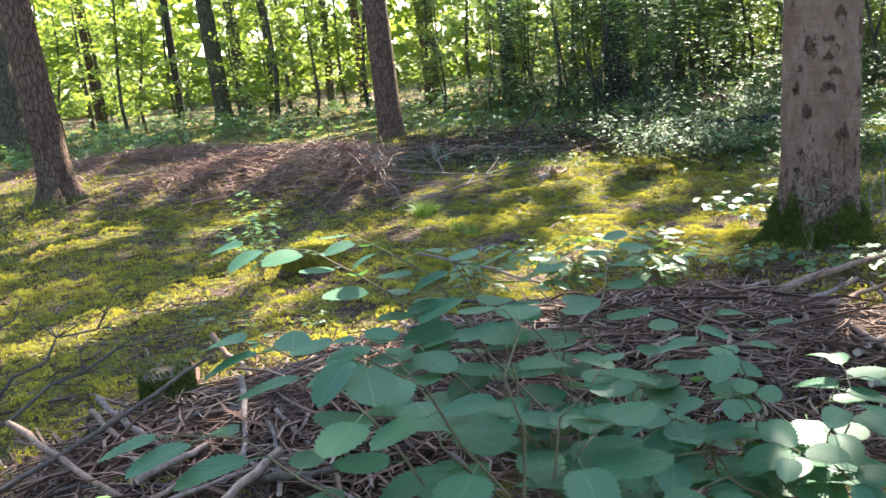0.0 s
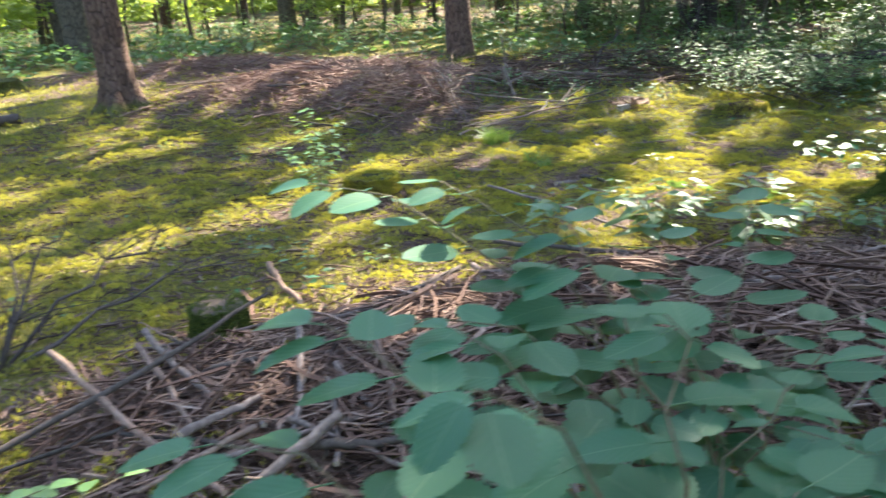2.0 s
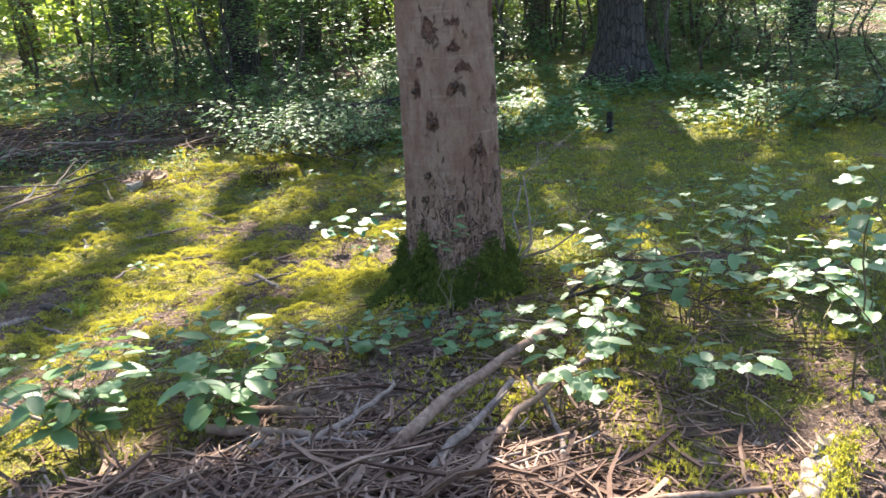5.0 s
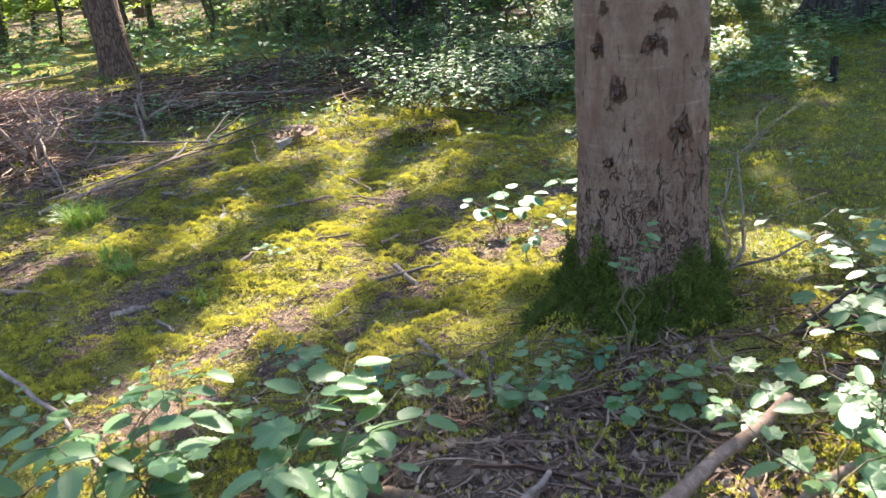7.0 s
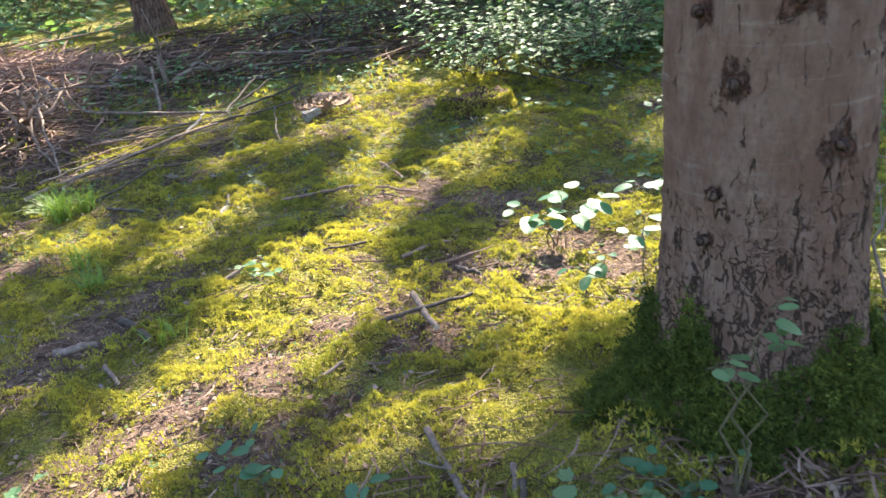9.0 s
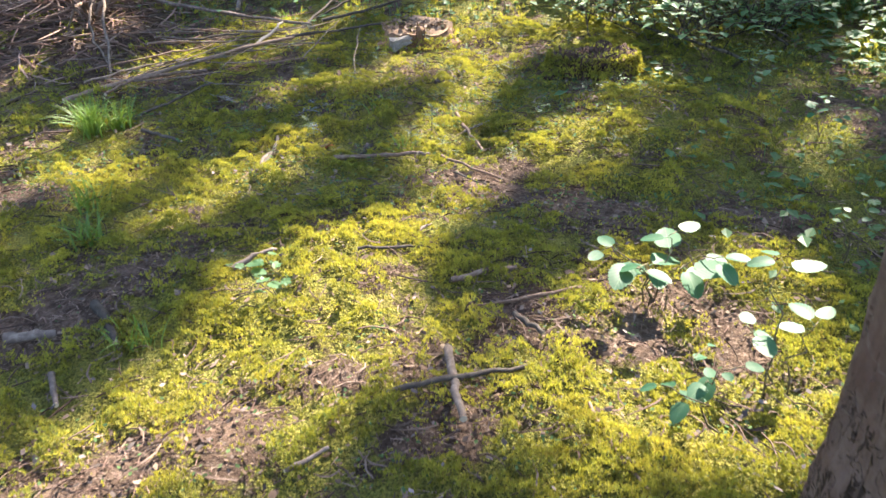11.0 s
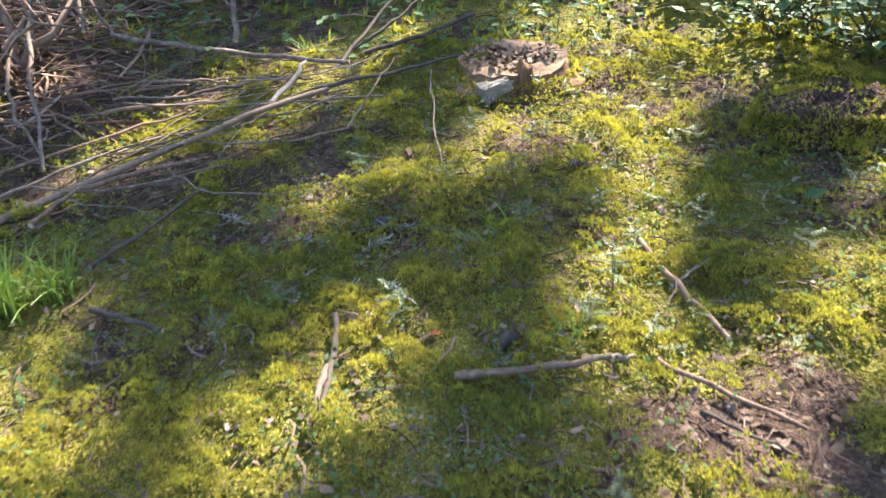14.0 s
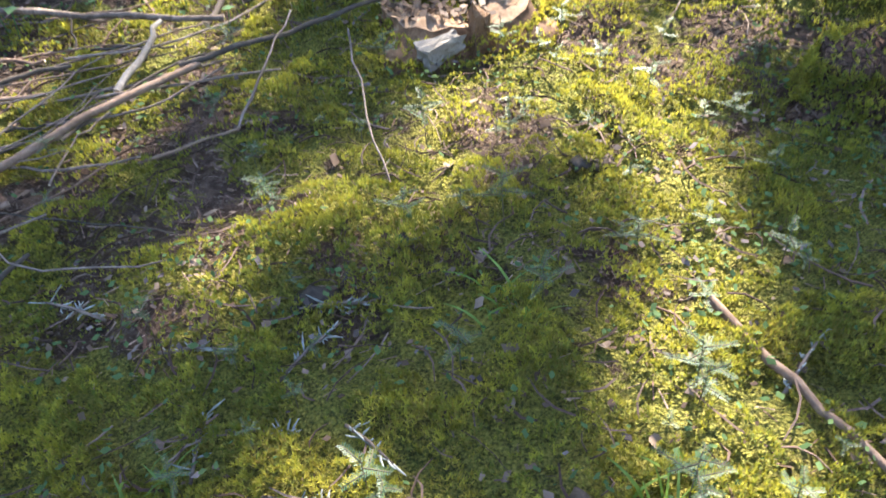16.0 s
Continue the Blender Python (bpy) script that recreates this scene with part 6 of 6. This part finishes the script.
dead_branch("dead branch standing in the brushwood", (1.3, 12.6), [(0.5, 0.3, 0.5), (0.25, 0.1, 0.3), (-0.6, 0.0, 0.1)], 0.025, M_STICK_DARK, 4)
dead_branch("dead branch standing in the brushwood", (0.0, 11.1), [(0.02, 0.0, 0.45), (0.5, 0.1, 0.15), (-0.7, 0.2, 0.1)], 0.025, M_STICK, 5)
dead_branch("tangled dead spruce branch with bare twigs", (-0.75, 9.75), [(0.35, -0.3, 0.3), (0.1, -0.5, 0.12), (-0.5, 0.2, 0.35), (0.5, 0.35, 0.25), (-0.1, 0.4, 0.45)], 0.02, M_STICK_RED, 6)
dead_branch("tangled dead spruce branch with bare twigs", (-1.5, 10.2), [(0.5, -0.4, 0.3), (0.2, -0.6, 0.2), (-0.6, 0.1, 0.3), (0.3, 0.4, 0.35)], 0.018, M_STICK_RED, 7)
dead_branch("thin bare sapling in the undergrowth", (3.13, 14.0), [(0.05, 0.0, 1.6), (0.2, 0.1, 1.0), (-0.3, 0.1, 1.2)], 0.035, M_DARKBARK, 8)

# ---- grass tufts and fir seedlings ----
def grass_tuft(label, x, y, count, h, seed, mat):
    rng = np.random.RandomState(seed)
    v, f = [], []
    for i in range(count):
        a, ln, w = rng.uniform(0, 6.28), h * rng.uniform(0.6, 1.2), rng.uniform(0.002, 0.0042)
        out, b = rng.uniform(0.3, 1.0), len(v)
        c, s = math.cos(a), math.sin(a)
        o = rng.normal(0, 0.035, 2)
        for q in np.linspace(0, 1, 6):
            rad, z = out * ln * q ** 1.6, ln * (q - 0.45 * out * q ** 2.4)
            ww = w * (1 - q ** 2) + 0.0003
            v += [(o[0] + rad * c - ww * s, o[1] + rad * s + ww * c, z), (o[0] + rad * c + ww * s, o[1] + rad * s - ww * c, z + 0.0015)]
        for q in range(5):
            f.append((b + 2 * q, b + 2 * q + 1, b + 2 * q + 3, b + 2 * q + 2))
    t = thing("grass_tuft", x, y, float(surface(x, y)))
    tagged(link_mesh("grass", v, f, [mat], t), kind="stuff")
    return tagged(t, label, "grass tuft", "grass tufts")


grass_tuft("bright green arching grass tuft in moss", -0.2, 8.33, 130, 0.23, 1, M_GRASS)
grass_tuft("bright green arching grass tuft in moss", -0.08, 8.42, 60, 0.2, 2, M_GRASS)
grass_tuft("thin green grass tuft in litter", 0.28, 7.2, 45, 0.15, 3, M_GRASS)
grass_tuft("thin green grass tuft in litter", 0.15, 7.5, 40, 0.14, 4, M_GRASS)
grass_tuft("thin green grass tuft in litter", 0.75, 6.5, 25, 0.12, 5, M_GRASS)
for i, (x, y) in enumerate([(1.45, 8.1), (0.6, 8.3), (1.3, 8.6), (-1.3, 7.6), (-2.6, 7.9), (0.4, 10.3), (1.0, 10.6), (-0.5, 7.0)]):
    grass_tuft("sparse grass blades in moss", x, y, 16, 0.1, 10 + i, M_GRASS)


def fir_seedling(seed, h, arms):
    rng = np.random.RandomState(seed)
    t = thing("fir_seedling")
    axes = [((0, 0, -0.02), (0.01, 0.005, h))]
    for i in range(arms):
        a, z = i * 2.4 + rng.uniform(-0.3, 0.3), h * (0.55 + 0.4 * i / arms)
        ln = h * rng.uniform(0.35, 0.6)
        axes.append(((0.005, 0, z), (ln * math.cos(a), ln * math.sin(a), z + ln * rng.uniform(0.0, 0.25))))
    link_mesh("stem", *join(*[tube([p, (np.array(p) + q) / 2, q], [0.0022, 0.0018, 0.001], 5) for p, q in axes]), [M_STEM], t)
    v, f = [], []
    for k, (p, q) in enumerate(axes):
        p, q = np.array(p), np.array(q)
        d = (q - p) / np.linalg.norm(q - p)
        n = int(np.linalg.norm(q - p) / 0.0028)
        for i in range(n):
            s = i / n
            if k == 0 and s < 0.5:
                continue
            o = p + (q - p) * s
            w = np.cross(d, (0, 0, 1)) if k else np.array([math.cos(i * 2.4), math.sin(i * 2.4), 0.2])
            w = w / np.linalg.norm(w) * (1 if i % 2 else -1)
            e = o + (w * 0.9 + d * 0.45 + (0, 0, 0.15)) * 0.017 * rng.uniform(0.8, 1.2) * (1 - 0.4 * s)
            b = len(v)
            u = d * 0.0012
            v += [o - u, o + u, e + u * 0.7, e - u * 0.7]
            f.append((b, b + 1, b + 2, b + 3))
    link_mesh("needle_spray", v, f, [M_NEEDLE], t, False)
    return t


firs = [fir_seedling(1, 0.15, 4), fir_seedling(2, 0.10, 3), fir_seedling(3, 0.19, 6)]
fir_spots = [(1.78, 8.73), (1.68, 8.94), (1.60, 8.32), (1.18, 8.46), (0.59, 8.40), (1.12, 8.86), (0.80, 9.03), (1.94, 9.12), (1.75, 9.43), (1.96, 9.50), (1.40, 9.18), (1.22, 9.22), (1.01, 8.20), (0.74, 8.55),
             (1.50, 8.11), (0.98, 8.21), (0.90, 8.55), (1.37, 8.57), (1.59, 8.29), (2.32, 9.11), (1.27, 7.45), (1.49, 7.57), (1.05, 9.29), (0.7, 9.75), (0.35, 9.9), (2.1, 9.7), (2.3, 9.9), (1.85, 9.3), (2.15, 9.25), (1.7, 9.65), (2.0, 8.85), (2.2, 8.6), (1.9, 9.75), (1.6, 9.55), (2.4, 9.6), (1.35, 8.85), (1.5, 9.3), (0.95, 9.35), (1.15, 9.6), (2.15, 8.35), (2.6, 9.7), (0.5, 8.15), (1.9, 8.6), (2.5, 8.75)]
rng = np.random.RandomState(95)
fir_spots += [(rng.uniform(0.2, 2.7), rng.uniform(7.9, 10.4)) for i in range(95)]
for i, (x, y) in enumerate(fir_spots):
    q = (0.62 if i < 44 else 0.4) + 0.09 * (i % 4)
    m = pose(x, y, float(surface(x, y)), 0, 0, 77 * i) @ Matrix.Diagonal((0.85 * q, 0.85 * q, q, 1))
    ob = firs[i] if i < 3 else copy_thing(firs[i % 3], m)
    ob.matrix_basis = m
    tagged(ob, "small blue-green fir seedling growing in moss", "fir seedling", "fir seedlings")


# ---- small finds on the moss ----
def small_material(name, lo, hi):
    k = Mat(name, 0.7, 0.3)
    k.colour(k.ramp(k.noise(k.co.outputs["Object"], 60, 4), (0.3, lo), (0.7, hi)))
    return k.m


M_ORANGE = small_material("orange_dead_leaf", (0.30, 0.07, 0.03), (0.45, 0.14, 0.06))
M_TAN = small_material("tan_dead_leaf", (0.13, 0.085, 0.058), (0.28, 0.2, 0.145))
M_LICHEN = small_material("grey_lichen", (0.16, 0.17, 0.15), (0.36, 0.36, 0.33))
dead_leaves = [leaf_mesh("fallen_leaf", hazel_outline(9, 0.8), M_ORANGE, 0.35, 0.4), leaf_mesh("fallen_leaf", hazel_outline(9, 0.7), M_TAN, 0.5, 0.6), leaf_mesh("fallen_leaf", hazel_outline(9, 0.9), M_TAN, -0.3, -0.5)]
rng = np.random.RandomState(91)
spots = [(1.107, 8.14, 0)] + [(rng.uniform(-0.3, 3.0), rng.uniform(5.6, 9.8), 1 + i % 2) for i in range(46)] + [(rng.uniform(1.0, 3.6), rng.uniform(3.8, 5.3), 1 + i % 2) for i in range(30)]
for x, y, kind in spots:
    leaf = new("fallen_leaf", dead_leaves[kind])
    s = rng.uniform(0.022, 0.042) if kind else 0.05
    leaf.matrix_basis = pose(x, y, float(surface(x, y)) + 0.016, rng.uniform(-20, 20), rng.uniform(-20, 20), rng.uniform(0, 360)) @ Matrix.Diagonal((s, s, s, 1))
    tagged(leaf, "orange-red curled dead leaf on moss" if kind == 0 else "tan curled dead leaf on the forest floor", "fallen leaf", "fallen leaves")


def lichen_twig(x, y, seed):
    """A dead twig end grown over with pale lichen."""
    rng = np.random.RandomState(seed)
    t = thing("lichen_twig", x, y, float(surface(x, y)) + 0.01)
    a = rng.uniform(0, 6.28)
    d = np.array([math.cos(a), math.sin(a), 0.12]) * rng.uniform(0.12, 0.2)
    link_mesh("twig", *tube([d * 0, d * 0.5 + (0, 0, 0.01), d], [0.004, 0.0035, 0.002], 6, 0.2), [M_STICK], t)
    for i in range(16):
        o = d * rng.uniform(0.1, 1.0)
        e = rng.normal(0, 1, 3) * (0.016, 0.016, 0.008) + (0, 0, 0.009)
        link_mesh("frond", *tube([o, o + e * 0.6, o + e * 1.1 + (0.004, 0, 0)], [0.0016, 0.0026, 0.001], 5, 0.35, i), [M_LICHEN], t)
    return tagged(t, "dead twig with pale grey lichen on moss", "twig", "lichen twigs")


for i, (x, y) in enumerate([(0.72, 8.42), (0.82, 8.5), (0.66, 8.32), (0.95, 8.36), (0.78, 8.27), (0.58, 8.62), (0.45, 8.75), (1.02, 8.68), (1.75, 8.28)]):
    lichen_twig(x, y, 200 + i)


def bark_flake(x, y, turn, seed):
    rng = np.random.RandomState(seed)
    v, f = [], []
    for i in range(7):
        for j in range(5):
            u, w = i / 6 - 0.5, j / 4 - 0.5
            v.append((0.11 * u, 0.05 * w * (1 - 0.5 * u * u) + 0.004 * rng.normal(), 0.02 + 0.012 * math.cos(6 * u + seed) - 0.9 * 0.07 * w * w + 0.003 * rng.normal()))
    f = [(5 * i + j, 5 * i + j + 1, 5 * i + j + 6, 5 * i + j + 5) for i in range(6) for j in range(4)]
    ob = link_mesh("bark_flake", v, f, [M_STICK_DARK])
    ob.modifiers.new("thickness", "SOLIDIFY").thickness = 0.006
    ob.matrix_basis = pose(x, y, float(surface(x, y)), 0, 0, turn)
    return tagged(ob, "curled flake of dark bark on moss", "bark flake", "bark flakes")


for i, (x, y, turn) in enumerate([(0.9, 8.72, 20), (1.3, 8.12, 40), (1.62, 9.05, 5), (-1.0, 7.9, 50)]):
    bark_flake(x, y, turn, i)
